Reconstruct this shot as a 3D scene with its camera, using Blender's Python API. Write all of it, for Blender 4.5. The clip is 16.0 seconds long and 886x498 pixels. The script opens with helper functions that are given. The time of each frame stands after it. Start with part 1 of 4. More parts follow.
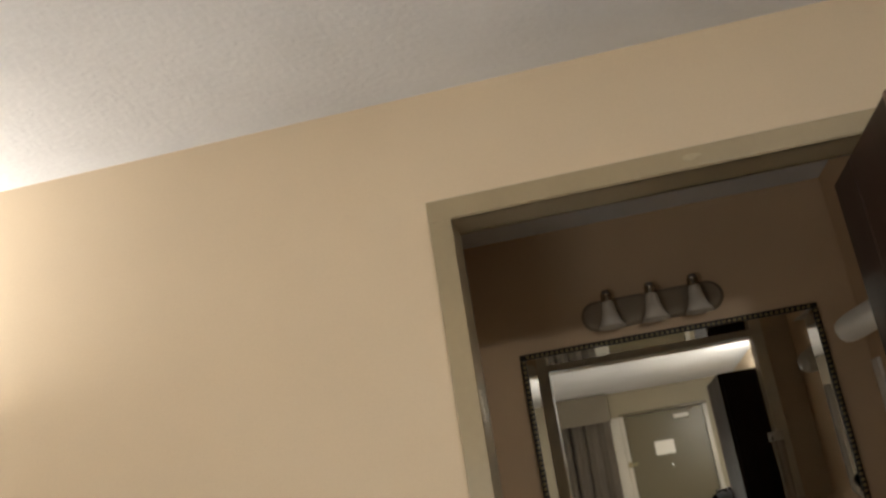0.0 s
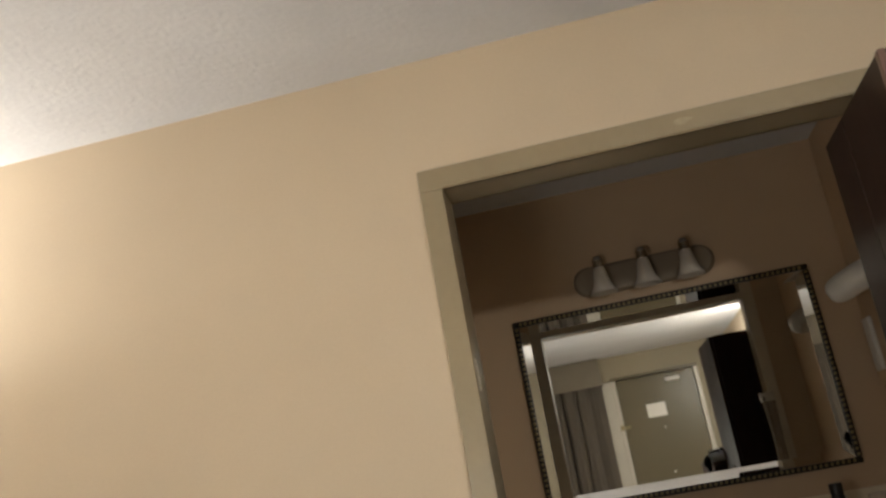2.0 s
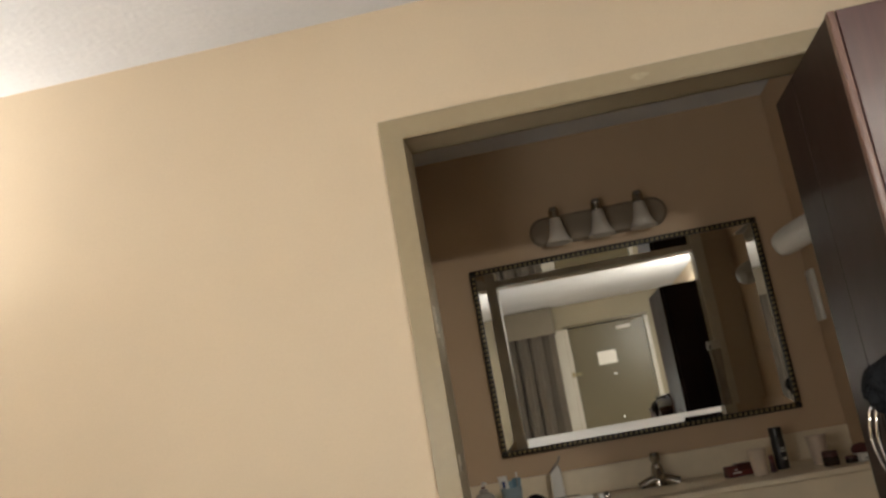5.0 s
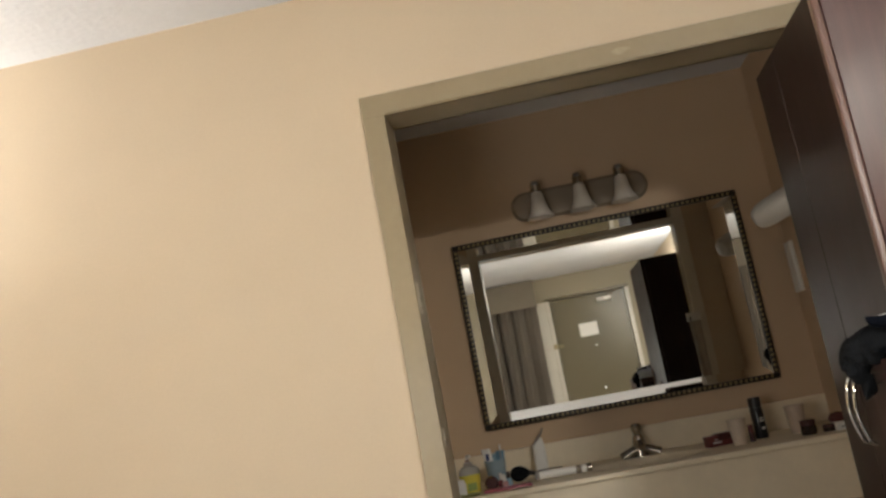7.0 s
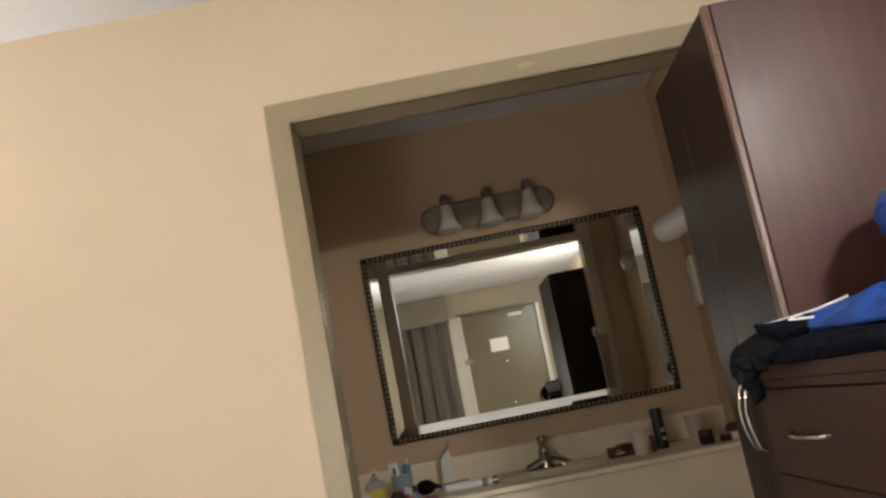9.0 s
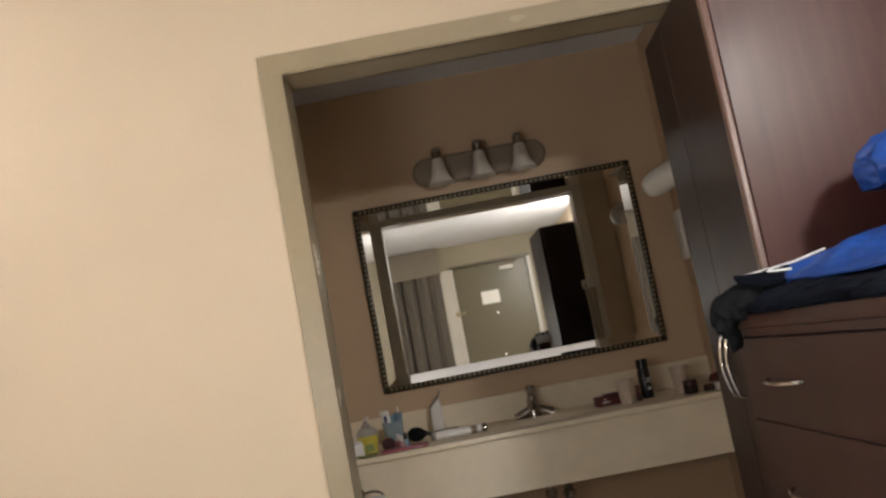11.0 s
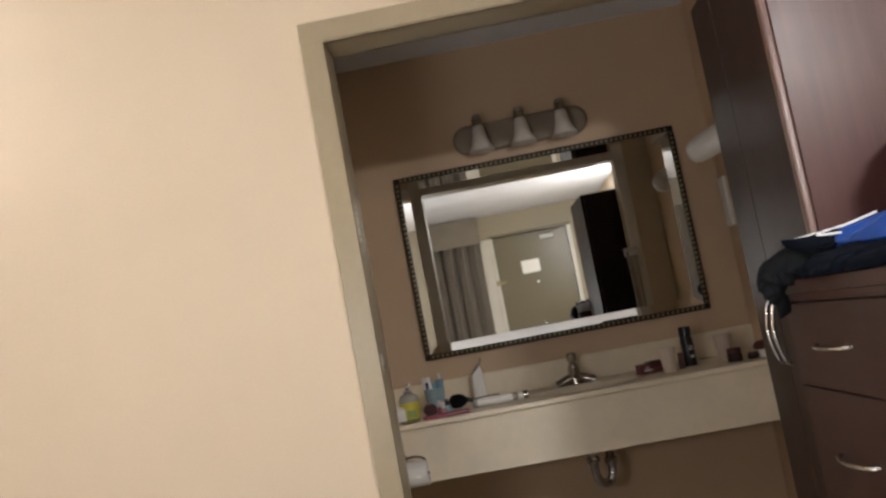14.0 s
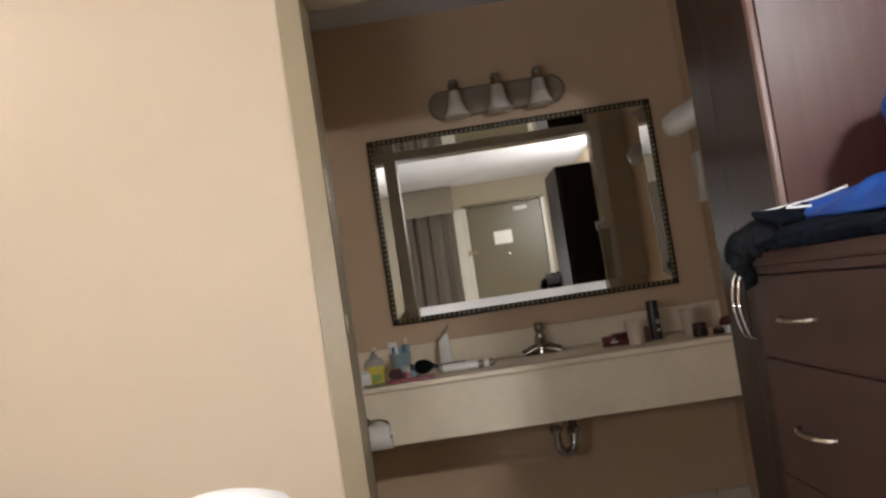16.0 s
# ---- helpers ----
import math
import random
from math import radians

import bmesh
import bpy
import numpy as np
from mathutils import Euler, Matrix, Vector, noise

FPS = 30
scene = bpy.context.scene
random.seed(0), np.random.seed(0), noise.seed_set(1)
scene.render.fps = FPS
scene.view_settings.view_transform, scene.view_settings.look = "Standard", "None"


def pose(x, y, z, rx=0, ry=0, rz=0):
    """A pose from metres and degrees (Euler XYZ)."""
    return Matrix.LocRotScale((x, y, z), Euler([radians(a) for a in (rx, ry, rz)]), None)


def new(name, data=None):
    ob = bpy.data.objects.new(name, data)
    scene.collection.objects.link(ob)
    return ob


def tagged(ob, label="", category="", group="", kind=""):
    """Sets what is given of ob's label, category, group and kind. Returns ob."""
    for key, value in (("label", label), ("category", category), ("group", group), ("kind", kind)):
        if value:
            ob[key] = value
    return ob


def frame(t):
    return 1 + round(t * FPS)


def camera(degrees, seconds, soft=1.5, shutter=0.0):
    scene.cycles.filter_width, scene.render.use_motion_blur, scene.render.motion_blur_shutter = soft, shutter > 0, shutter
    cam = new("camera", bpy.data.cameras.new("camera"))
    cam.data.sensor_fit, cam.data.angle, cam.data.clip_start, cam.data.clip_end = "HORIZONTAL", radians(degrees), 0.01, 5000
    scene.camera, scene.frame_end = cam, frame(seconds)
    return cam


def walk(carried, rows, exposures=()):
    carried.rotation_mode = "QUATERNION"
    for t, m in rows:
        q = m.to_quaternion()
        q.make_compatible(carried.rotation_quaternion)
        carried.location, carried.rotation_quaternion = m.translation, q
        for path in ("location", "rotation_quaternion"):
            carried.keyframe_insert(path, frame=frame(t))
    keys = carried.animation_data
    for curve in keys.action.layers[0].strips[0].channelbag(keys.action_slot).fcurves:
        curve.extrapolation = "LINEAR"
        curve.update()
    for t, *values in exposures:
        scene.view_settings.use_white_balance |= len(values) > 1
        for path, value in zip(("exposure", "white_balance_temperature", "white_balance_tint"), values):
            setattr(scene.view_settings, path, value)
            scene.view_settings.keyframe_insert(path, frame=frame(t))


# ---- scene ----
# t, x, y, z, yaw, pitch, roll
PATH = [
    (0.0, 0.002, 0.035, 1.149, 11.80, 17.89, 8.31),
    (0.5, -0.007, 0.037, 1.151, 11.79, 17.85, 8.55),
    (1.0, -0.008, 0.040, 1.156, 11.81, 17.29, 9.07),
    (1.5, -0.009, 0.040, 1.158, 11.84, 15.89, 9.80),
    (2.0, -0.007, 0.040, 1.155, 11.48, 15.83, 9.69),
    (2.5, -0.001, 0.039, 1.155, 11.05, 16.30, 8.76),
    (3.0, -0.006, 0.052, 1.152, 10.07, 13.05, 10.10),
    (3.5, -0.007, 0.061, 1.154, 10.26, 13.34, 10.01),
    (4.0, -0.010, 0.016, 1.151, 9.51, 12.86, 9.91),
    (6.5, -0.011, -0.009, 1.154, 7.97, 10.66, 9.96),
    (7.0, -0.012, -0.009, 1.159, 7.41, 10.06, 10.43),
    (7.5, -0.007, -0.009, 1.160, 5.92, 9.87, 10.73),
    (8.0, -0.004, 0.003, 1.156, 4.25, 9.32, 10.37),
    (8.5, 0.001, -0.002, 1.155, 3.43, 9.31, 10.30),
    (9.0, 0.007, 0.005, 1.141, 1.81, 10.09, 10.98),
    (9.2, 0.008, 0.006, 1.139, 0.66, 10.19, 11.05),
    (11.3, 0.012, -0.036, 1.129, 1.66, 6.78, 10.69),
    (11.5, 0.009, -0.036, 1.128, 2.40, 6.80, 11.03),
    (12.0, 0.007, -0.034, 1.126, 4.00, 5.75, 11.33),
    (12.5, 0.006, -0.037, 1.127, 4.12, 6.31, 10.87),
    (13.0, 0.004, -0.036, 1.124, 3.89, 5.59, 10.73),
    (13.5, 0.003, -0.032, 1.121, 3.57, 5.29, 10.26),
    (14.0, 0.004, -0.031, 1.123, 3.86, 5.53, 10.60),
    (14.5, 0.005, -0.026, 1.120, 3.15, 4.78, 10.23),
    (15.0, 0.002, -0.028, 1.117, 2.22, 3.56, 9.61),
    (15.5, 0.006, -0.023, 1.113, 1.87, 2.99, 8.86),
    (16.0, 0.011, -0.005, 1.105, 1.97, 3.28, 8.61),
]
cam = camera(52.9, 16.0, soft=2.6)
walk(cam, [(t, pose(x, y, z, 90 + p, r, w)) for t, x, y, z, w, p, r in PATH],
     exposures=[(0.0, -0.58, 6600, 10), (2.5, -0.50, 6550, 10), (3.0, -0.36, 6520, 10), (4.0, -0.24, 6480, 10), (7.0, -0.09, 6380, 10), (9.2, -0.03, 6300, 11), (12.0, 0.06, 6150, 14), (16.0, 0.12, 5950, 14)])

# ---------------------------------------------------------------- plan
CEIL = 2.36
Y_WALL = 2.32            # room face of the wall with the opening
T_WALL = 0.12
Y_BACK = 3.85            # vanity wall
Y_DOOR = -2.368          # entrance wall
X_L, X_R = -2.7, 1.30    # side walls of the room
X_AL, X_AR = -0.56, 1.04  # side walls of the alcove
OPEN_L, OPEN_R, OPEN_Z = -0.329, 0.83, 1.961
CT_Z, CT_Y = 0.822, 3.30

# ---------------------------------------------------------------- light
world = bpy.data.worlds.new("world")
scene.world = world
world.use_nodes = True
world.node_tree.nodes["Background"].inputs[0].default_value = (1.0, 0.85, 0.7, 1)
world.node_tree.nodes["Background"].inputs[1].default_value = 0.02


LAMP_COL = (1.0, 0.965, 0.88)


def uplight(name, x, y, z, watts, size):
    """The lit mouth of an open bowl lamp."""
    lamp = bpy.data.lights.new(name, "AREA")
    lamp.shape, lamp.size, lamp.energy, lamp.color = "DISK", size, watts, LAMP_COL
    ob = new(name, lamp)
    ob.matrix_basis = pose(x, y, z, 180)
    return ob


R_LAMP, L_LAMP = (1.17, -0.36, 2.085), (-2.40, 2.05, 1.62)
BOWL_GLOW, FILL_GLOW = 410.0, 19.5   # bowl by the dresser, added fill globe over the bed
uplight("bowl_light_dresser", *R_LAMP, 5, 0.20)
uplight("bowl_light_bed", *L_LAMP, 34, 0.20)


# ---------------------------------------------------------------- materials
def nodes_of(name):
    m = bpy.data.materials.new(name)
    m.use_nodes = True
    nt = m.node_tree
    return m, nt, nt.nodes["Principled BSDF"]


def coords(nt, scale=(1, 1, 1)):
    tc = nt.nodes.new("ShaderNodeTexCoord")
    mp = nt.nodes.new("ShaderNodeMapping")
    mp.inputs["Scale"].default_value = scale
    nt.links.new(tc.outputs["Object"], mp.inputs["Vector"])
    return mp.outputs["Vector"]


def noise_node(nt, vec, scale, detail=4.0, rough=0.55):
    n = nt.nodes.new("ShaderNodeTexNoise")
    n.inputs["Scale"].default_value = scale
    n.inputs["Detail"].default_value = detail
    n.inputs["Roughness"].default_value = rough
    nt.links.new(vec, n.inputs["Vector"])
    return n.outputs["Fac"]


def ramp(nt, fac, stops):
    r = nt.nodes.new("ShaderNodeValToRGB")
    el = r.color_ramp.elements
    el[0].position, el[0].color = stops[0][0], (*stops[0][1], 1)
    el[1].position, el[1].color = stops[-1][0], (*stops[-1][1], 1)
    for p, c in stops[1:-1]:
        e = el.new(p)
        e.color = (*c, 1)
    nt.links.new(fac, r.inputs["Fac"])
    return r.outputs["Color"]


def bump(nt, bsdf, fac, strength, dist):
    b = nt.nodes.new("ShaderNodeBump")
    b.inputs["Strength"].default_value = strength
    b.inputs["Distance"].default_value = dist
    nt.links.new(fac, b.inputs["Height"])
    nt.links.new(b.outputs["Normal"], bsdf.inputs["Normal"])


def mix(nt, a, b, fac, mode="MULTIPLY"):
    m = nt.nodes.new("ShaderNodeMix")
    m.data_type, m.blend_type = "RGBA", mode
    m.inputs["Factor"].default_value = fac
    nt.links.new(a, m.inputs["A"])
    nt.links.new(b, m.inputs["B"])
    return m.outputs["Result"]


def shade(c, k):
    return tuple(min(1, v * k) for v in c)


def surface(name, c, rough=0.6, metal=0.0, var=0.12, big=2.0, fine=60.0, relief=0.2, dist=0.002, stretch=(1, 1, 1), coat=0.0, spec=0.5):
    """A surface with two scales of colour variation, uneven gloss and fine relief."""
    m, nt, b = nodes_of(name)
    v = coords(nt, stretch)
    large = ramp(nt, noise_node(nt, v, big, 3), [(0.3, shade(c, 1 - var)), (0.7, shade(c, 1 + var * 0.6))])
    f = noise_node(nt, v, fine, 5, 0.6)
    small = ramp(nt, f, [(0.3, (1 - var * 0.7,) * 3), (0.7, (1, 1, 1))])
    nt.links.new(mix(nt, large, small, 1.0), b.inputs["Base Color"])
    r = nt.nodes.new("ShaderNodeMapRange")
    r.inputs["To Min"].default_value = max(0.02, rough - 0.08)
    r.inputs["To Max"].default_value = min(1, rough + 0.08)
    nt.links.new(noise_node(nt, v, big * 4, 4), r.inputs["Value"])
    nt.links.new(r.outputs["Result"], b.inputs["Roughness"])
    b.inputs["Metallic"].default_value = metal
    b.inputs["Coat Weight"].default_value = coat
    b.inputs["Specular IOR Level"].default_value = spec
    if relief:
        bump(nt, b, f, relief, dist)
    return m


def wood(name, dark, light, rough=0.32, axis=2, spec=0.5):
    m, nt, b = nodes_of(name)
    s = [9, 9, 9]
    s[axis] = 0.7
    v = coords(nt, tuple(s))
    g1 = noise_node(nt, v, 3.0, 6, 0.62)
    s2 = [90, 90, 90]
    s2[axis] = 3
    g2 = noise_node(nt, coords(nt, tuple(s2)), 2.0, 3, 0.6)
    c1 = ramp(nt, g1, [(0.32, dark), (0.68, light)])
    c2 = ramp(nt, g2, [(0.35, (0.90, 0.89, 0.89)), (0.6, (1, 1, 1))])
    nt.links.new(mix(nt, c1, c2, 0.4), b.inputs["Base Color"])
    r = nt.nodes.new("ShaderNodeMapRange")
    r.inputs["To Min"].default_value = rough - 0.06
    r.inputs["To Max"].default_value = rough + 0.12
    nt.links.new(noise_node(nt, coords(nt), 5, 4), r.inputs["Value"])
    nt.links.new(r.outputs["Result"], b.inputs["Roughness"])
    bump(nt, b, g2, 0.12, 0.001)
    b.inputs["Specular IOR Level"].default_value = spec
    return m


WALL = surface("wall_paint", (0.67, 0.555, 0.41), 0.62, var=0.05, big=1.3, fine=140, relief=0.25, dist=0.0012)
# room beige darkened to imitate the weaker light at the entrance
WALL_DIM = surface("entrance_paint_dimmed", (0.29, 0.25, 0.175), 0.6, var=0.05, big=1.3, fine=140, relief=0.25, dist=0.0012)
# taupe lightened past its own tone for light missing in the alcove
TAUPE = surface("alcove_paint_lifted", (0.61, 0.445, 0.292), 0.6, var=0.06, big=1.5, fine=140, relief=0.25, dist=0.0012)
CEILING = surface("ceiling_texture", (0.73, 0.75, 0.80), 0.9, var=0.06, big=2.5, fine=55, relief=0.5, dist=0.005)
CASING = surface("casing_paint", (0.355, 0.29, 0.185), 0.38, var=0.08, big=3, fine=45, relief=0.12, dist=0.001)
TRIMW = surface("cream_trim", (0.52, 0.49, 0.43), 0.4, var=0.06, big=3, fine=45, relief=0.1, dist=0.001)
# pale tone stands in for light the mirror throws back on the casing
CASING_LIT = surface("brightened_casing", (0.80, 0.76, 0.67), 0.3, var=0.05, big=3, fine=45, relief=0.08, dist=0.001)
# unseen carpet, made pale to bounce light into the alcove
CARPET = surface("carpet_pile", (0.54, 0.46, 0.36), 0.95, var=0.3, big=6, fine=260, relief=1.0, dist=0.008)
# tile lightened too, for more bounce under the counter
TILE = surface("tile_glaze", (0.68, 0.61, 0.51), 0.3, var=0.1, big=4, fine=30, relief=0.05)
GROUT = surface("grout", (0.25, 0.21, 0.17), 0.9)
# cultured marble, lightened to make up for scarce light on the counter
MARBLE = surface("marble_lifted", (0.88, 0.775, 0.60), 0.42, var=0.07, big=6, fine=25, relief=0.02, spec=0.25)
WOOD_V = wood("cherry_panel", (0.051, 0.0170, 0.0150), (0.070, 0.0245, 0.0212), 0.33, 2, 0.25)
# same cherry as the panel; shade on fronts and drawers put into darker tones
WOOD_SHADE = wood("cherry_shaded", (0.017, 0.0085, 0.0064), (0.026, 0.0128, 0.0096), 0.44, 2, 0.24)
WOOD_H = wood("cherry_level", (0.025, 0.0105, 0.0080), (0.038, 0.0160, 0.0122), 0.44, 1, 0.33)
# door, curtain and valance darkened likewise for the dim entrance
DOORP = surface("door_paint_dimmed", (0.125, 0.104, 0.060), 0.36, var=0.02, big=0.7, fine=60, relief=0.08)
CURTAIN = surface("curtain_cloth", (0.105, 0.088, 0.070), 0.9, var=0.15, big=5, fine=220, relief=0.5, stretch=(1, 1, 0.3))
VALANCE = surface("valance_cloth", (0.185, 0.16, 0.125), 0.9, var=0.08, big=4, fine=240, relief=0.5)
CHROME = surface("chrome", (0.75, 0.74, 0.72), 0.12, 1.0, var=0.05, relief=0)
FAUCET = surface("worn_chrome", (0.42, 0.38, 0.33), 0.22, 1.0, var=0.15, big=30, relief=0)
TRAP = surface("dark_chrome", (0.46, 0.46, 0.48), 0.14, 1.0, var=0.12, big=30, relief=0)
NICKEL = surface("brushed_nickel", (0.29, 0.235, 0.175), 0.5, 0.3, var=0.1, fine=200, relief=0.1, dist=0.0005)
BRASS = surface("brass", (0.70, 0.50, 0.22), 0.25, 1.0, var=0.1, relief=0)
FROST = surface("frosted_glass", (0.68, 0.63, 0.56), 0.35, var=0.05, relief=0, coat=0.3)
FRAME_D = surface("frame_black", (0.022, 0.018, 0.014), 0.35, var=0.3, fine=90, relief=0.2)
BEAD = surface("bead_gilt", (0.32, 0.26, 0.13), 0.4, 0.3, var=0.3, big=40, relief=0)
WHITE = surface("white_plastic", (0.80, 0.78, 0.74), 0.35, var=0.04, relief=0.02)
PAPER = surface("paper", (0.82, 0.80, 0.76), 0.85, var=0.04, fine=150, relief=0.1)
LINEN = surface("white_linen", (0.82, 0.80, 0.78), 0.9, var=0.05, big=4, fine=300, relief=0.4)
BLACKP = surface("black_plastic", (0.018, 0.017, 0.018), 0.3, var=0.2, relief=0.02)
NAVY = surface("navy_knit", (0.005, 0.007, 0.013), 0.9, var=0.35, big=14, fine=260, relief=0.8, spec=0.08)
CHARCOAL = surface("charcoal_knit", (0.011, 0.012, 0.014), 0.95, var=0.4, big=14, fine=260, relief=0.8, spec=0.08)
BLUE = surface("blue_nylon", (0.009, 0.060, 0.30), 0.42, var=0.25, big=10, fine=160, relief=0.4)
PIPING = surface("white_piping", (0.80, 0.80, 0.82), 0.7, relief=0)
PINK = surface("pink_plastic", (0.36, 0.09, 0.13), 0.35, relief=0)
RED = surface("red_card", (0.15, 0.034, 0.03), 0.45, relief=0)
MAROON = surface("maroon_lacquer", (0.060, 0.015, 0.015), 0.55, relief=0)
YELLOW = surface("yellow_soap", (0.72, 0.62, 0.10), 0.2, var=0.05, relief=0)
PALEBLUE = surface("pale_blue_plastic", (0.30, 0.48, 0.58), 0.3, relief=0)
CUP = surface("cup_foam", (0.74, 0.62, 0.50), 0.7, relief=0.05)
SILVER = bpy.data.materials.new("mirror_silver")
SILVER.use_nodes = True
sb = SILVER.node_tree.nodes["Principled BSDF"]
sb.inputs["Base Color"].default_value = (0.72, 0.725, 0.70, 1)
sb.inputs["Metallic"].default_value, sb.inputs["Roughness"].default_value = 1.0, 0.015


# ---------------------------------------------------------------- mesh helpers
def box(bm, x0, y0, z0, x1, y1, z1, bev=0.0, seg=1):
    vs = [bm.verts.new(p) for p in ((x0, y0, z0), (x1, y0, z0), (x1, y1, z0), (x0, y1, z0), (x0, y0, z1), (x1, y0, z1), (x1, y1, z1), (x0, y1, z1))]
    fs = [bm.faces.new([vs[i] for i in q]) for q in ((3, 2, 1, 0), (4, 5, 6, 7), (0, 1, 5, 4), (1, 2, 6, 5), (2, 3, 7, 6), (3, 0, 4, 7))]
    if bev:
        es = list({e for f in fs for e in f.edges})
        bmesh.ops.bevel(bm, geom=es, offset=bev, segments=seg, affect="EDGES", profile=0.5)
    return bm


def B(*a, **k):
    return box(bmesh.new(), *a, **k)


def lathe(profile, n=24, bm=None, m=None):
    """A solid turned round z from (radius, height) pairs."""
    bm = bm or bmesh.new()
    m = m or Matrix()
    rings = []
    for r, z in profile:
        if r < 1e-5:
            rings.append([bm.verts.new(m @ Vector((0, 0, z)))])
        else:
            rings.append([bm.verts.new(m @ Vector((r * math.cos(2 * math.pi * i / n), r * math.sin(2 * math.pi * i / n), z))) for i in range(n)])
    for a, b in zip(rings, rings[1:]):
        for i in range(n):
            q = [a[i % len(a)], a[(i + 1) % len(a)], b[(i + 1) % len(b)], b[i % len(b)]]
            q = list(dict.fromkeys(q))
            if len(q) > 2:
                bm.faces.new(q)
    return bm


def tube(points, r, n=10, bm=None, taper=None):
    """A round bar along points; taper gives a factor for each point."""
    bm = bm or bmesh.new()
    pts = [Vector(p) for p in points]
    rings, up = [], Vector((0.31, 0.17, 0.94))
    for i, p in enumerate(pts):
        d = (pts[min(i + 1, len(pts) - 1)] - pts[max(i - 1, 0)]).normalized()
        u = d.cross(up)
        if u.length < 0.05:
            u = d.cross(Vector((1, 0, 0)))
        u.normalize()
        w = d.cross(u)
        k = r * (taper[i] if taper else 1)
        rings.append([bm.verts.new(p + k * (u * math.cos(2 * math.pi * j / n) + w * math.sin(2 * math.pi * j / n))) for j in range(n)])
    for a, b in zip(rings, rings[1:]):
        for j in range(n):
            bm.faces.new((a[j], a[(j + 1) % n], b[(j + 1) % n], b[j]))
    bm.faces.new(rings[0][::-1])
    bm.faces.new(rings[-1])
    return bm


def curve(pts, n=8):
    """Points on a smooth line through pts."""
    ps = [Vector(p) for p in pts]
    ps = [2 * ps[0] - ps[1]] + ps + [2 * ps[-1] - ps[-2]]
    out = []
    for a, b, c, d in zip(ps, ps[1:], ps[2:], ps[3:]):
        for i in range(n):
            t = i / n
            out.append(0.5 * ((2 * b) + (c - a) * t + (2 * a - 5 * b + 4 * c - d) * t * t + (3 * b - a - 3 * c + d) * t ** 3))
    return out + [ps[-2]]


def finish(name, bm, material, smooth=None):
    bmesh.ops.recalc_face_normals(bm, faces=bm.faces)
    me = bpy.data.meshes.new(name)
    bm.to_mesh(me)
    bm.free()
    me.materials.append(material)
    if smooth:
        me.shade_smooth()
        me.set_sharp_from_angle(angle=radians(smooth))
    return me


def part(name, bm, material, parent, label="", smooth=35):
    ob = new(name, finish(name, bm, material, smooth))
    ob.parent = parent
    if label:
        ob["label"] = label
    return ob


def structure(name, bm, material, label, category="", smooth=None):
    return tagged(new(name, finish(name, bm, material, smooth)), label, category or name.split("_")[0], kind="structure")


def thing(name, m, label, category, group=""):
    ob = new(name)
    ob.empty_display_size = 0.05
    ob.matrix_basis = m
    return tagged(ob, label, category, group)


def solid(name, bm, material, m, label, category, group="", smooth=35):
    ob = new(name, finish(name, bm, material, smooth))
    ob.matrix_basis = m
    return tagged(ob, label, category, group)


# ---------------------------------------------------------------- structure
structure("floor", B(X_L - 0.1, Y_DOOR - 0.1, -0.1, X_R + 0.1, Y_WALL, 0.0), CARPET, "unseen low-pile bedroom carpet, kept pale to bounce light", "floor")
structure("floor_alcove", B(X_AL - 0.1, Y_WALL, -0.1, X_AR + 0.1, Y_BACK + 0.1, 0.0), TILE, "beige tiled floor of the vanity alcove", "floor")
structure("ceiling", B(X_L - 0.1, Y_DOOR - 0.1, CEIL, X_R + 0.1, Y_BACK + 0.1, CEIL + 0.1), CEILING, "white stippled plaster ceiling, flat and unbroken", "ceiling")
bm = bmesh.new()
yb = Y_WALL + T_WALL
box(bm, X_L, Y_WALL, 0, OPEN_L - 0.02, yb, CEIL)
box(bm, OPEN_R + 0.02, Y_WALL, 0, X_R, yb, CEIL)
box(bm, OPEN_L - 0.02, Y_WALL, OPEN_Z + 0.02, OPEN_R + 0.02, yb, CEIL)
structure("wall_north", bm, WALL, "plain peach-beige painted wall with a wide cased opening", "wall")
structure("wall_west", B(X_L - 0.1, Y_DOOR, 0, X_L, yb, CEIL), WALL, "plain peach-beige painted side wall", "wall")
structure("wall_east", B(X_R, Y_DOOR, 0, X_R + 0.1, yb, CEIL), WALL, "plain peach-beige painted wall behind the dresser", "wall")
structure("alcove_wall_west", B(X_AL - 0.1, yb, 0, X_AL, Y_BACK, CEIL), WALL, "peach-beige painted side wall of the vanity alcove", "wall")
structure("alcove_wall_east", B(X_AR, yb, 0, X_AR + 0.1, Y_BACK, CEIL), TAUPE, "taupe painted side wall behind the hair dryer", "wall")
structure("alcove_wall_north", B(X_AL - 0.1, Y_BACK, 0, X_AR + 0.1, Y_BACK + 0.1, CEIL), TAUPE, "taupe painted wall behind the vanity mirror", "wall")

# entrance wall with openings for the door and the curtained window
D_L, D_R, D_Z = 0.075, 0.915, 2.087
W_L, W_R, W_Z0, W_Z1 = -1.9, -0.35, 0.75, 2.0
bm = bmesh.new()
y0, y1 = Y_DOOR - 0.12, Y_DOOR
box(bm, X_L, y0, 0, W_L, y1, CEIL)
box(bm, W_L, y0, 0, W_R, y1, W_Z0)
box(bm, W_L, y0, W_Z1, W_R, y1, CEIL)
box(bm, W_R, y0, 0, D_L - 0.03, y1, CEIL)
box(bm, D_L - 0.03, y0, D_Z + 0.03, D_R + 0.03, y1, CEIL)
box(bm, D_R + 0.03, y0, 0, X_R, y1, CEIL)
structure("wall_south", bm, WALL_DIM, "beige entrance wall darkened for its dim light, with door and curtained window", "wall")


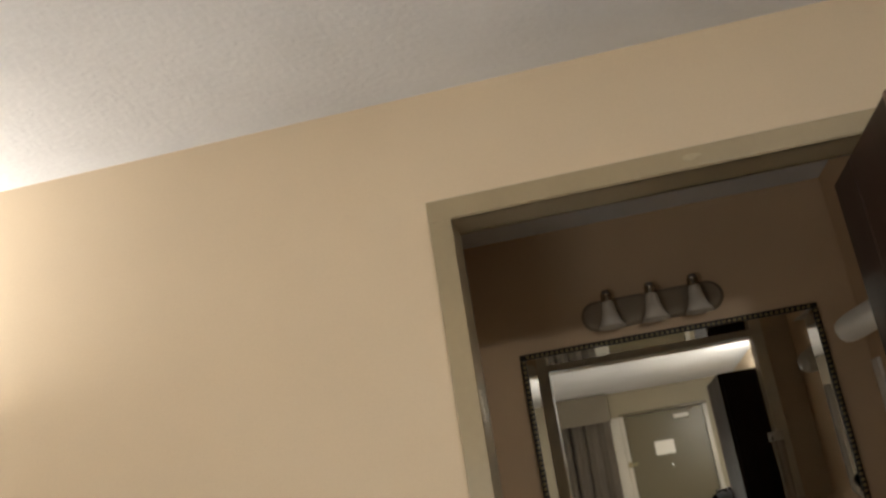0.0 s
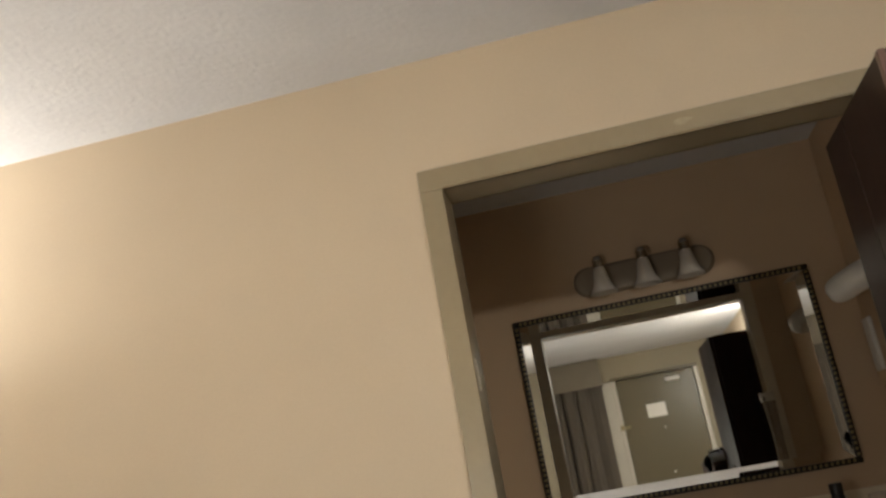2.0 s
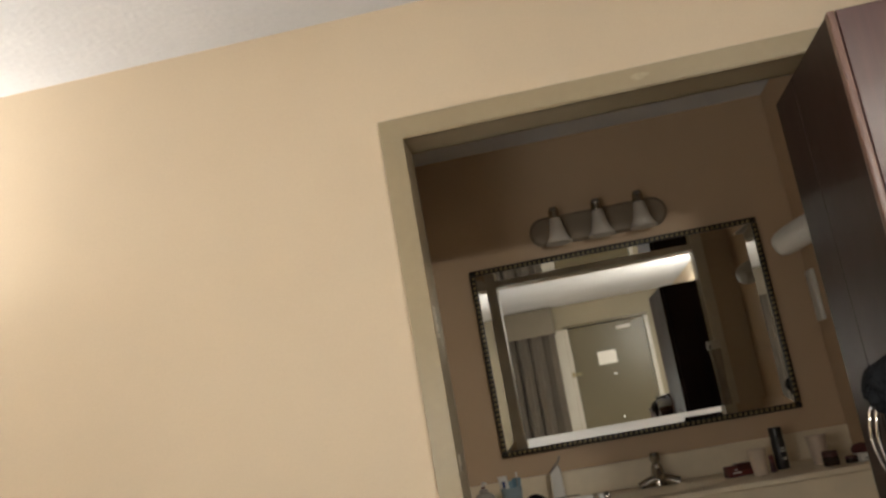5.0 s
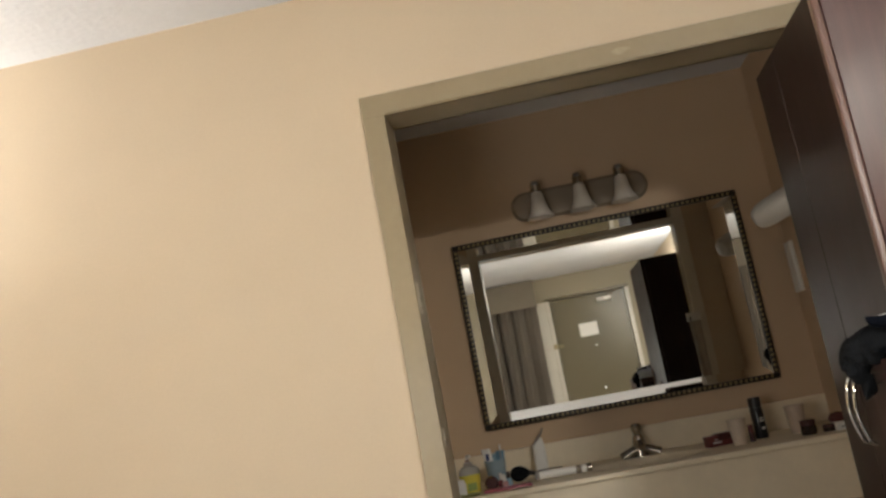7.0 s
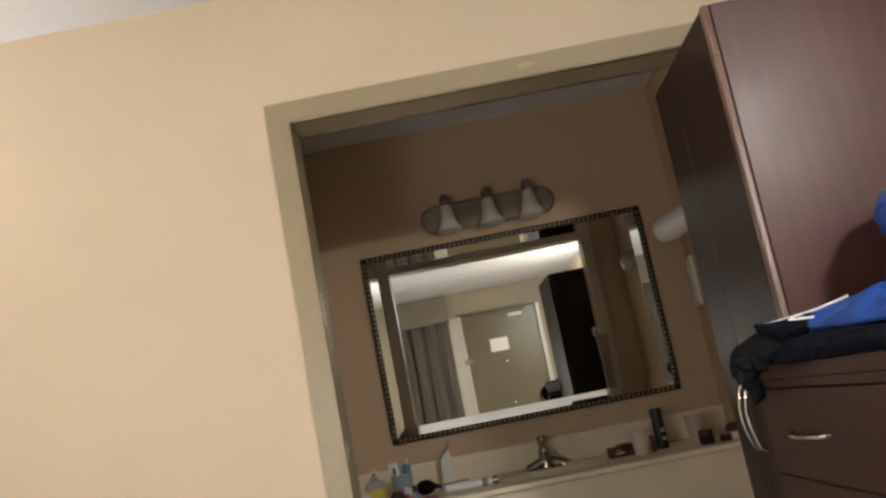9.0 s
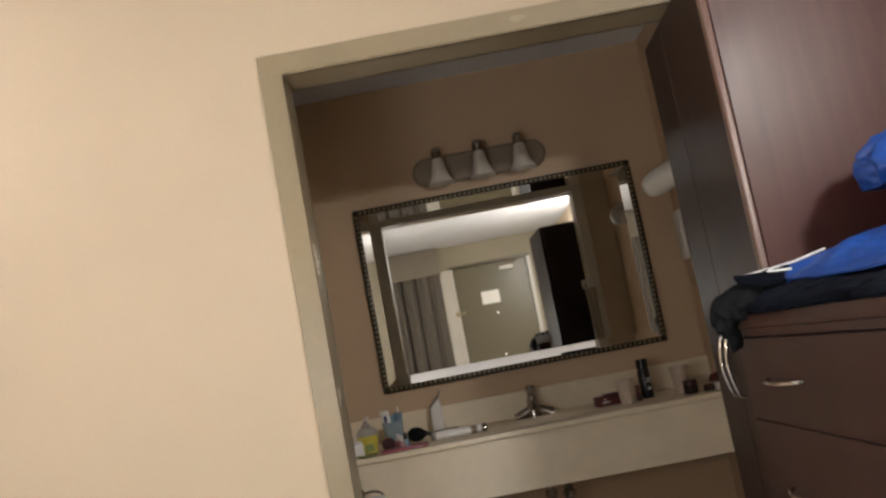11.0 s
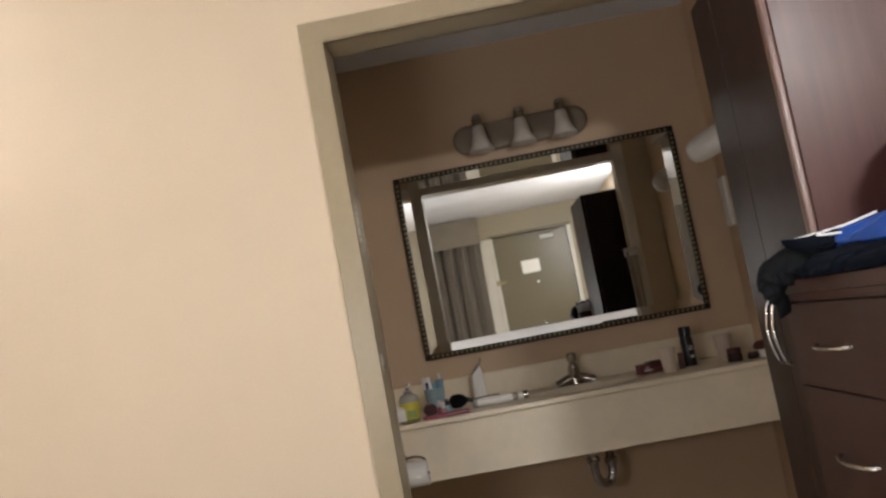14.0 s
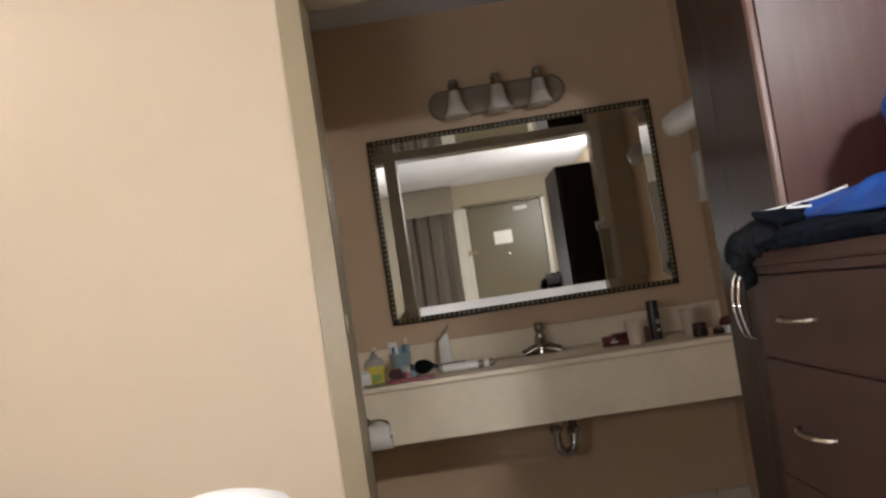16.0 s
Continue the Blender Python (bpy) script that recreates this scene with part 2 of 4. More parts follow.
def casing(name, x0, x1, ztop, w, y, out, material, label):
    """Three-piece casing round an opening; out is the direction in which it stands proud."""
    ob = tagged(new(name), label, "door casing", kind="structure")
    d = 0.016 * out
    a, b = sorted((y, y + d))
    part("casing_leg", B(x0 - w, a, 0, x0, b, ztop, bev=0.0012), material, ob)
    part("casing_leg", B(x1, a, 0, x1 + w, b, ztop, bev=0.0012), material, ob)
    part("casing_head", B(x0 - w, a, ztop, x1 + w, b, ztop + w, bev=0.0012), material, ob)
    if out < 0:
        # small bead along the inner edge of the head
        part("casing_bead", tube([(x0 + 0.002, a - 0.001, ztop + 0.006), (x1 - 0.002, a - 0.001, ztop + 0.006)], 0.0035, 8), material, ob)
    return ob


casing("trim_opening_front", OPEN_L, OPEN_R, OPEN_Z, 0.062, Y_WALL, -1, CASING, "flat khaki-painted casing round the alcove opening")
casing("trim_opening_back", OPEN_L, OPEN_R, OPEN_Z, 0.062, yb, 1, CASING_LIT, "flat casing on the alcove side, brightened for mirror-thrown light")
chip = bmesh.new()
rim = [chip.verts.new((0.327 + 0.030 * (0.7 + 0.5 * noise.noise(Vector((a * 0.9, 1.3, 0)))) * math.cos(a), 0, 1.995 + 0.013 * (0.8 + 0.5 * noise.noise(Vector((0, a * 1.1, 4)))) * math.sin(a))) for a in [2 * math.pi * i / 18 for i in range(18)]]
face = chip.faces.new(rim)
bmesh.ops.translate(chip, verts=list(chip.verts), vec=(0, Y_WALL - 0.0161, 0))
lift = bmesh.ops.extrude_face_region(chip, geom=[face])
bmesh.ops.translate(chip, verts=[v for v in lift["geom"] if isinstance(v, bmesh.types.BMVert)], vec=(0, -0.0012, 0))
structure("trim_patch", chip, surface("filler", (0.43, 0.36, 0.24), 0.6, var=0.1, big=30), "pale filler patch on the casing head", "trim")
jamb = tagged(new("trim_jamb"), "khaki-painted jamb lining with old hinge leaves", "door jamb", kind="structure")
part("jamb_side", B(OPEN_L - 0.02, Y_WALL - 0.012, 0, OPEN_L, yb + 0.012, OPEN_Z), CASING, jamb)
part("jamb_side", B(OPEN_R, Y_WALL - 0.012, 0, OPEN_R + 0.02, yb + 0.012, OPEN_Z), CASING, jamb)
part("jamb_head", B(OPEN_L - 0.02, Y_WALL - 0.012, OPEN_Z, OPEN_R + 0.02, yb + 0.012, OPEN_Z + 0.02), CASING, jamb)
WORN = surface("worn_bright_metal", (0.72, 0.66, 0.54), 0.40, 0.0, var=0.2, big=40, relief=0)
for hz, half in ((1.452, 0.042), (0.35, 0.042)):
    leaf = part("hinge", B(OPEN_L, Y_WALL + 0.004, hz - half, OPEN_L + 0.003, Y_WALL + 0.034, hz + half, bev=0.001), WORN, jamb, "worn bright hinge leaf left on the jamb")
    for sz in (-0.028, 0.0, 0.028):
        part("screw", lathe([(0.004, 0), (0.0035, 0.001), (0, 0.0012)], 10, m=pose(OPEN_L + 0.003, Y_WALL + 0.016 + 0.004 * (sz == 0), hz + sz, 0, 90)), NICKEL, leaf)
plate = part("strike_plate", B(OPEN_L, Y_WALL + 0.008, 1.058, OPEN_L + 0.003, Y_WALL + 0.036, 1.104, bev=0.001), WORN, jamb, "small bright strike plate")
part("latch_hole", B(OPEN_L + 0.0028, Y_WALL + 0.014, 1.060, OPEN_L + 0.0036, Y_WALL + 0.030, 1.074), BLACKP, plate, "dark latch hole")

# ---- entrance door
door = tagged(new("door_1"), "olive-beige painted entrance door, closed, with a notice", "door", kind="structure")
yd = Y_DOOR - 0.03
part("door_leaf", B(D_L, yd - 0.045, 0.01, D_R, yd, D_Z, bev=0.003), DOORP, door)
fr = bmesh.new()
part("door_frame", box(fr, D_L - 0.05, Y_DOOR - 0.1, 0, D_L - 0.003, Y_DOOR + 0.02, D_Z + 0.003, bev=0.003), TRIMW, door, "cream painted door frame")
part("door_frame", B(D_R + 0.003, Y_DOOR - 0.1, 0, D_R + 0.05, Y_DOOR + 0.02, D_Z + 0.003, bev=0.003), TRIMW, door)
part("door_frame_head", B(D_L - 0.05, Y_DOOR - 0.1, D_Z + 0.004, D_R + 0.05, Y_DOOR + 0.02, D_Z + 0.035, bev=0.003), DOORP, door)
part("notice", B(0.345, yd + 0.001, 1.635, 0.548, yd + 0.004, 1.78), PAPER, door, "white paper notice")
part("peephole", lathe([(0, 0.0), (0.010, 0.0), (0.010, 0.006), (0.006, 0.009), (0, 0.009)], 14, m=pose(0.497, yd, 1.517, -90)), BRASS, door)
# lens emits by itself in place of light coming through the door
LENS = bpy.data.materials.new("glowing_lens")
LENS.use_nodes = True
LENS.node_tree.nodes["Principled BSDF"].inputs["Emission Color"].default_value = (1, 1, 1, 1)
LENS.node_tree.nodes["Principled BSDF"].inputs["Emission Strength"].default_value = 4.0
for pz in (1.517, 1.045):
    part("peephole_lens", lathe([(0, 0.0092), (0.006, 0.0092), (0.004, 0.0115), (0, 0.012)], 12, m=pose(0.497, yd, pz, -90)), LENS, door, "lens given its own glow for light from outside")
part("peephole", lathe([(0, 0.0), (0.010, 0.0), (0.010, 0.006), (0.006, 0.009), (0, 0.009)], 14, m=pose(0.497, yd, 1.045, -90)), BRASS, door)
guard = bmesh.new()
box(guard, D_L - 0.045, Y_DOOR + 0.02, 1.55, D_L - 0.01, Y_DOOR + 0.034, 1.605, bev=0.003)
tube([(D_L - 0.02, Y_DOOR + 0.035, 1.585), (D_L + 0.06, Y_DOOR + 0.02, 1.585), (D_L + 0.06, Y_DOOR + 0.02, 1.565), (D_L - 0.02, Y_DOOR + 0.035, 1.565)], 0.006, 8, guard)
part("door_guard", guard, surface("dull_brass", (0.34, 0.28, 0.15), 0.45, 0.6, relief=0), door, "dull brass swing-bar door guard")
closer = bmesh.new()
box(closer, 0.60, yd, 1.985, 0.76, yd + 0.05, 2.030, bev=0.006, seg=2)
part("closer_body", closer, surface("closer_enamel", (0.62, 0.60, 0.56), 0.3, relief=0.02), door, "grey metal door closer")
part("closer_arm", tube([(0.70, yd + 0.04, 2.05), (0.84, yd + 0.13, 2.07), (0.66, yd + 0.035, 2.10)], 0.007, 8), NICKEL, door)
part("door_lever", tube([(D_L + 0.065, yd, 0.96), (D_L + 0.065, yd + 0.05, 0.96), (D_L + 0.08, yd + 0.06, 0.96), (D_L + 0.18, yd + 0.06, 0.955)], 0.009, 10), BRASS, door)
structure("trim_door", B(-0.107, Y_DOOR + 0.001, 0, D_L - 0.052, Y_DOOR + 0.018, D_Z + 0.0, bev=0.003), TRIMW, "wide cream painted board beside the door frame", "trim")

# ---- window, curtain, valance
win = tagged(new("window_1"), "window hidden behind closed grey-brown curtains", "window", kind="structure")
part("window_frame", B(W_L, Y_DOOR - 0.09, W_Z0, W_R, Y_DOOR - 0.05, W_Z0 + 0.05, bev=0.003), TRIMW, win)
part("window_frame", B(W_L, Y_DOOR - 0.09, W_Z1 - 0.05, W_R, Y_DOOR - 0.05, W_Z1, bev=0.003), TRIMW, win)
part("window_frame", B(W_L, Y_DOOR - 0.09, W_Z0 + 0.05, W_L + 0.05, Y_DOOR - 0.05, W_Z1 - 0.05, bev=0.003), TRIMW, win)
part("window_frame", B(W_R - 0.05, Y_DOOR - 0.09, W_Z0 + 0.05, W_R, Y_DOOR - 0.05, W_Z1 - 0.05, bev=0.003), TRIMW, win)
part("pane", B(W_L + 0.05, Y_DOOR - 0.074, W_Z0 + 0.05, W_R - 0.05, Y_DOOR - 0.068, W_Z1 - 0.05), BLACKP, win, "night-dark glass pane")


def drape(x0, x1, y, z0, z1, pleats, depth, seed):
    """Hanging cloth with uneven pleats and a little thickness."""
    rnd = random.Random(seed)
    ph = [rnd.uniform(-0.5, 0.5) for _ in range(pleats + 2)]
    nx, nz = pleats * 14, 14
    rows = []
    bm = bmesh.new()
    for back in (0, 0.006):
        g = []
        for j in range(nz + 1):
            v = j / nz
            row = []
            for i in range(nx + 1):
                u = i / nx
                k = u * pleats
                w = 1.95 * abs(math.sin(math.pi * k + ph[int(k)] * 0.35)) ** 0.30 - 1.2 + 0.12 * math.sin(4.3 * math.pi * k + 1.3 + v)
                amp = depth * (0.65 + 0.35 * v) * (0.75 + 0.5 * ph[int(k)] ** 2)
                row.append(bm.verts.new((x0 + (x1 - x0) * u + 0.006 * math.sin(9 * u + 5 * v), y + amp * w - back, z1 + (z0 - z1) * v)))
            g.append(row)
        rows.append(g)
    for g in rows:
        for a, b in zip(g, g[1:]):
            for i in range(nx):
                bm.faces.new((a[i], a[i + 1], b[i + 1], b[i]))
    for side in (0, -1):
        for a, b, c, d in zip(rows[0], rows[0][1:], rows[1], rows[1][1:]):
            bm.faces.new((a[side], b[side], d[side], c[side]))
    return bm


tagged(new("curtain", finish("curtain", drape(-2.05, -0.08, Y_DOOR + 0.078, 0.03, 2.12, 13, 0.080, 4), CURTAIN, 60)), "grey-brown pleated curtain drawn shut beside the door", "curtain")
val = thing("curtain_valance", pose(0, 0, 0), "beige cloth-covered box valance over the curtain", "valance")
part("front_board", B(-2.12, Y_DOOR + 0.135, 2.052, -0.063, Y_DOOR + 0.155, CEIL - 0.004, bev=0.005, seg=2), VALANCE, val)
part("end_board", B(-0.083, Y_DOOR + 0.002, 2.052, -0.063, Y_DOOR + 0.135, CEIL - 0.004, bev=0.004), VALANCE, val)
part("end_board", B(-2.12, Y_DOOR + 0.002, 2.052, -2.10, Y_DOOR + 0.135, CEIL - 0.004, bev=0.004), VALANCE, val)

# ---- tile base of the alcove, one tile after another
base = tagged(new("baseboard"), "beige ceramic tile base along the alcove wall", "baseboard", kind="structure")
part("grout_bed", B(X_AL, Y_BACK - 0.006, 0, X_AR, Y_BACK, 0.138), GROUT, base)
tile_me = finish("tile", B(-0.098, -0.006, -0.067, 0.098, 0.006, 0.067, bev=0.003), TILE)
x = 0.902 + 0.1 - 0.2 * 7
while x < X_AR + 0.05:
    t = new("tile", tile_me)
    t.parent, t.location = base, (x, Y_BACK - 0.008, 0.072)
    x += 0.2

# ---------------------------------------------------------------- vanity alcove
# mirror with a bevelled edge in a beaded frame
M_X0, M_X1, M_Z0, M_Z1 = -0.350, 0.887, 1.025, 1.832
mir = thing("wall_mirror", pose((M_X0 + M_X1) / 2, Y_BACK, M_Z0), "wall mirror in a narrow dark frame with gilt beads", "mirror")
w2, hh, fw = (M_X1 - M_X0) / 2, M_Z1 - M_Z0, 0.024
for nm, a in (("frame_rail", (-w2, -0.028, 0, w2, 0, fw)), ("frame_rail", (-w2, -0.028, hh - fw, w2, 0, hh)), ("frame_stile", (-w2, -0.028, fw, -w2 + fw, 0, hh - fw)), ("frame_stile", (w2 - fw, -0.028, fw, w2, 0, hh - fw))):
    part(nm, B(*a, bev=0.006, seg=2), FRAME_D, mir)
gx, gz0, gz1, bw = w2 - fw, fw, hh - fw, 0.036
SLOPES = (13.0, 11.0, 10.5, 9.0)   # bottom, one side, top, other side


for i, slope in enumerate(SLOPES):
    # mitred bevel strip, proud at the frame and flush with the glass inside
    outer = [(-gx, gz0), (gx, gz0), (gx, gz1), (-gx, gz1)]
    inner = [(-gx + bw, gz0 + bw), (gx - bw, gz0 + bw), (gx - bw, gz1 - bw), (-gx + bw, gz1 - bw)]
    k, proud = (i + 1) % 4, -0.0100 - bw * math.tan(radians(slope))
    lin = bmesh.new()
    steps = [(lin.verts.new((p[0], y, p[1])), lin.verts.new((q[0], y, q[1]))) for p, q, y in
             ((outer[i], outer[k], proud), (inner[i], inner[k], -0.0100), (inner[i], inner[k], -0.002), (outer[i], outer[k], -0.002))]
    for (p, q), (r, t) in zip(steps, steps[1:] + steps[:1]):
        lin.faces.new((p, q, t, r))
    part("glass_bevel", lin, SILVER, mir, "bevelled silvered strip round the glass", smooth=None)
part("mirror_glass", B(-gx + bw, -0.0100, gz0 + bw, gx - bw, -0.003, gz1 - bw), SILVER, mir, "clear silvered glass", smooth=None)
bead_bm = bmesh.new()
bmesh.ops.create_icosphere(bead_bm, subdivisions=1, radius=0.0078)
bead_me = finish("bead", bead_bm, BEAD, 180)
n_h, n_v = 56, 36
for k in range(n_h):
    for z in (fw * 0.56, hh - fw * 0.56):
        b = new("bead", bead_me)
        b.parent, b.location = mir, (-w2 + fw + (2 * w2 - 2 * fw) * (k + 0.5) / n_h, -0.0275, z)
for k in range(n_v):
    for x in (-w2 + fw * 0.56, w2 - fw * 0.56):
        b = new("bead", bead_me)
        b.parent, b.location = mir, (x, -0.0275, fw + (hh - 2 * fw) * (k + 0.5) / n_v)

# three-light bar
bar = thing("vanity_light", pose(0.2405, Y_BACK, 1.942), "three-light vanity bar with frosted bell shades, unlit", "wall light")


def racetrack(hw, hr, y0, y1, y2, n=14):
    bm = bmesh.new()
    ring = []
    for cx, s in ((hw - hr, -90), (-(hw - hr), 90)):
        for i in range(n + 1):
            a = radians(s + 180 * i / n)
            ring.append((cx, math.cos(a), math.sin(a)))
    layers = []
    for y, k in ((y0, 1.0), (y1, 1.0), (y2, 0.82), (y2, 0.0)):
        layers.append([bm.verts.new((cx * (1 if k else 0.9) + hr * k * c, y, hr * k * s)) for cx, c, s in ring])
    for a, b in zip(layers, layers[1:]):
        for i in range(len(a)):
            bm.faces.new((a[i], a[(i + 1) % len(a)], b[(i + 1) % len(a)], b[i]))
    return bm


part("back_plate", racetrack(0.299, 0.064, 0, -0.014, -0.024), NICKEL, bar, "brushed nickel oval back plate")
for sx in (-0.180, 0.003, 0.180):
    part("arm", tube([(sx, -0.02, 0.03), (sx, -0.06, 0.045), (sx, -0.085, 0.062)], 0.009, 10), NICKEL, bar)
    part("socket", lathe([(0, 0.0), (0.022, 0.0), (0.024, 0.01), (0.022, 0.022), (0.024, 0.03), (0.016, 0.048), (0, 0.052)], 20, m=pose(sx, -0.095, 0.035)), FAUCET, bar, "polished metal socket cap")
    part("bell_shade", lathe([(0.020, 0.04), (0.026, 0.022), (0.031, -0.010), (0.039, -0.042), (0.056, -0.072), (0.058, -0.075), (0.054, -0.073), (0.036, -0.042), (0.028, -0.010), (0.022, 0.02), (0.018, 0.038)], 28, m=pose(sx, -0.095, 0.0)), FROST, bar, "frosted white glass bell shade", 60)

# counter with a moulded basin
ct = thing("vanity_counter", pose(0, 0, 0), "cream cultured-marble vanity counter with apron and basin", "counter")
NX, NY = 90, 36
top = bmesh.new()
cx, cy, ra, rb = 0.262, 3.53, 0.225, 0.155
grid = []
for j in range(NY + 1):
    row = []
    for i in range(NX + 1):
        px, py = X_AL + (X_AR - X_AL) * i / NX, CT_Y - 0.012 + (Y_BACK - CT_Y + 0.012) * j / NY
        d = math.hypot((px - cx) / ra, (py - cy) / rb)
        dz = -0.13 * (1 - d ** 2.2) if d < 1 else (0.004 * max(0, 1 - (d - 1) / 0.12))
        row.append(top.verts.new((px, py, CT_Z + min(dz, 0.004))))
    grid.append(row)
for a, b in zip(grid, grid[1:]):
    for i in range(NX):
        top.faces.new((a[i], a[i + 1], b[i + 1], b[i]))
low = [[top.verts.new((v.co.x, v.co.y + s, CT_Z - d)) for v in grid[0]] for s, d in ((-0.003, 0.006), (-0.003, 0.017), (0.004, 0.022))]
for a, b in zip([grid[0]] + low, low):
    for i in range(NX):
        top.faces.new((a[i], b[i], b[i + 1], a[i + 1]))
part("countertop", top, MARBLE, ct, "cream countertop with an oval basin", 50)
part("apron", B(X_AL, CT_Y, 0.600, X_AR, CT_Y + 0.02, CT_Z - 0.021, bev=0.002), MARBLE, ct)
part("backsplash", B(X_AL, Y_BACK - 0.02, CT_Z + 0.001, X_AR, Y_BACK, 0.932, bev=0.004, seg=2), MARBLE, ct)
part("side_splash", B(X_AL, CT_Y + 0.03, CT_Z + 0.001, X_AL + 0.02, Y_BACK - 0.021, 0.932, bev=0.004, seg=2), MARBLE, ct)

# ---------------------------------------------------------------- bedroom furniture
arm = thing("wardrobe", pose(0.604, 1.677, 0, 0, 0, -1.83), "tall dark cherry wardrobe with two closed doors", "wardrobe")
AH, AD, AW = 1.813, 0.535, 0.66
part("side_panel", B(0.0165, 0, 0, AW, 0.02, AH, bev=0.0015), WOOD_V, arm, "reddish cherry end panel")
# edge coloured pale to show the light caught on its rounding
part("edge_strip", B(0.0, -0.0015, 0, 0.0148, 0.02, AH, bev=0.0025, seg=2), wood("lit_edge", (0.11, 0.062, 0.050), (0.17, 0.10, 0.080), 0.36, 2), arm, "edge band painted paler where it catches light")
part("side_panel", B(0.024, AD - 0.02, 0, AW, AD, AH, bev=0.002), WOOD_SHADE, arm)
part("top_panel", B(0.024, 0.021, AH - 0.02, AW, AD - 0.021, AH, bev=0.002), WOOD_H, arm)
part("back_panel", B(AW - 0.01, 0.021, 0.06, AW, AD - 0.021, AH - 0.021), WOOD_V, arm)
part("plinth", B(0.03, 0.021, 0, 0.05, AD - 0.021, 0.07), WOOD_H, arm)
SP = 0.346
for a, b, hy in ((0.022, SP - 0.0015, SP - 0.026), (SP + 0.0015, AD - 0.001, SP + 0.024)):
    leaf = part("wardrobe_door", B(0.002, a, 0.075, 0.022, b, AH - 0.001, bev=0.0015), WOOD_SHADE, arm)
    part("bow_handle", tube(curve([(0.004, hy, 0.918), (-0.010, hy, 0.930), (-0.022, hy, 0.990), (-0.012, hy, 1.050), (0.004, hy, 1.066)]), 0.0045, 10), CHROME, leaf, "polished bow handle")

drs = thing("dresser", pose(0.526, 1.670, 0), "dark cherry chest of drawers with satin bow handles", "dresser")
DH, DL, DD = 1.104, 0.92, 0.72
part("top_board", B(-0.001, -DL, DH - 0.024, DD, 0, DH, bev=0.002, seg=2), WOOD_H, drs)
part("end_panel", B(0.004, -0.018, 0, DD - 0.02, 0, DH - 0.025, bev=0.001), WOOD_SHADE, drs)
part("end_panel", B(0.004, -DL, 0, DD - 0.02, -DL + 0.018, DH - 0.025, bev=0.001), WOOD_SHADE, drs)
part("carcass", B(0.022, -DL + 0.019, 0.03, DD - 0.02, -0.019, DH - 0.025), WOOD_SHADE, drs)
part("front_rail", B(0.0005, -DL + 0.019, DH - 0.0385, 0.021, -0.019, DH - 0.0245, bev=0.0005), WOOD_H, drs)
zt = DH - 0.039
for hgt in (0.151, 0.212, 0.212, 0.212, 0.2):
    f = part("drawer_front", B(0.0, -DL + 0.016, zt - hgt, 0.021, -0.004, zt - 0.0025, bev=0.0015), WOOD_H, drs)
    hz = zt - (0.076 if hgt < 0.2 else 0.112)
    for hc in (-0.208, -DL + 0.208):
        part("bow_handle", tube(curve([(0.002, hc - 0.074, hz), (-0.010, hc - 0.067, hz), (-0.021, hc - 0.03, hz), (-0.023, hc, hz), (-0.021, hc + 0.03, hz), (-0.010, hc + 0.067, hz), (0.002, hc + 0.074, hz)]), 0.0040, 10), CHROME, f, "satin chrome bow handle")
    zt -= hgt

# lamps: open bowls that throw their light upwards
def opal(name, strength):
    m = bpy.data.materials.new(name)
    m.use_nodes = True
    b = m.node_tree.nodes["Principled BSDF"]
    b.inputs["Emission Color"].default_value = (*LAMP_COL, 1)
    b.inputs["Emission Strength"].default_value = strength
    return m


def wall_lamp(m, out, label, bowl):
    ob = thing("wall_lamp", m, label, "wall lamp")
    part("back_plate", lathe([(0, 0), (0.05, 0), (0.05, 0.008), (0.04, 0.016), (0, 0.018)], 24, m=pose(0, 0, -0.06, 90)), NICKEL, ob)
    part("arm", tube(curve([(0, -0.012, -0.06), (0, -out * 0.5, -0.085), (0, -out, -0.075)]), 0.008, 10), NICKEL, ob)
    part("bowl", lathe([(0, -0.075), (0.05, -0.068), (0.092, -0.042), (0.118, -0.006), (0.122, 0.004)], 32, m=pose(0, -out, 0)), bowl, ob, "white bowl shade, lit inside", 60)
    part("inner_bowl", lathe([(0.1215, 0.005), (0.117, 0.004), (0.088, -0.036), (0.048, -0.060), (0, -0.066)], 32, m=pose(0, -out, 0)), WHITE, ob, smooth=60)
    return ob


wall_lamp(pose(X_R, R_LAMP[1], R_LAMP[2], 0, 0, -90), X_R - R_LAMP[0], "lit frosted bowl wall lamp beside the dresser", opal("lit_bowl", BOWL_GLOW))
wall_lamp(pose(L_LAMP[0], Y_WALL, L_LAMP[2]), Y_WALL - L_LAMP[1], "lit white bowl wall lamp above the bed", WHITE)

# unseen pendant, added only to fill the room and alcove with light
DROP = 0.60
pl = thing("fill_pendant", pose(-0.66, 0.30, CEIL), "unseen opal globe pendant added over the bed as fill light", "pendant light")
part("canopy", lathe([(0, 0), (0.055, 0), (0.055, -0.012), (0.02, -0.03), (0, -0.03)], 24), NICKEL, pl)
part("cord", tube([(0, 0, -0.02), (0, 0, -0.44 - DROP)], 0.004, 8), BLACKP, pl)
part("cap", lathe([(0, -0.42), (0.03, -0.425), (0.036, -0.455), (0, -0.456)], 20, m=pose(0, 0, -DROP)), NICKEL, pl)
part("globe", lathe([(0.034, -0.450)] + [(0.20 * math.cos(radians(a)), -0.64 + 0.20 * math.sin(radians(a))) for a in range(70, -90, -10)] + [(0, -0.84)], 28, m=pose(0, 0, -DROP)), opal("fill_globe", FILL_GLOW), pl, "glowing globe of the added fill lamp", 180)

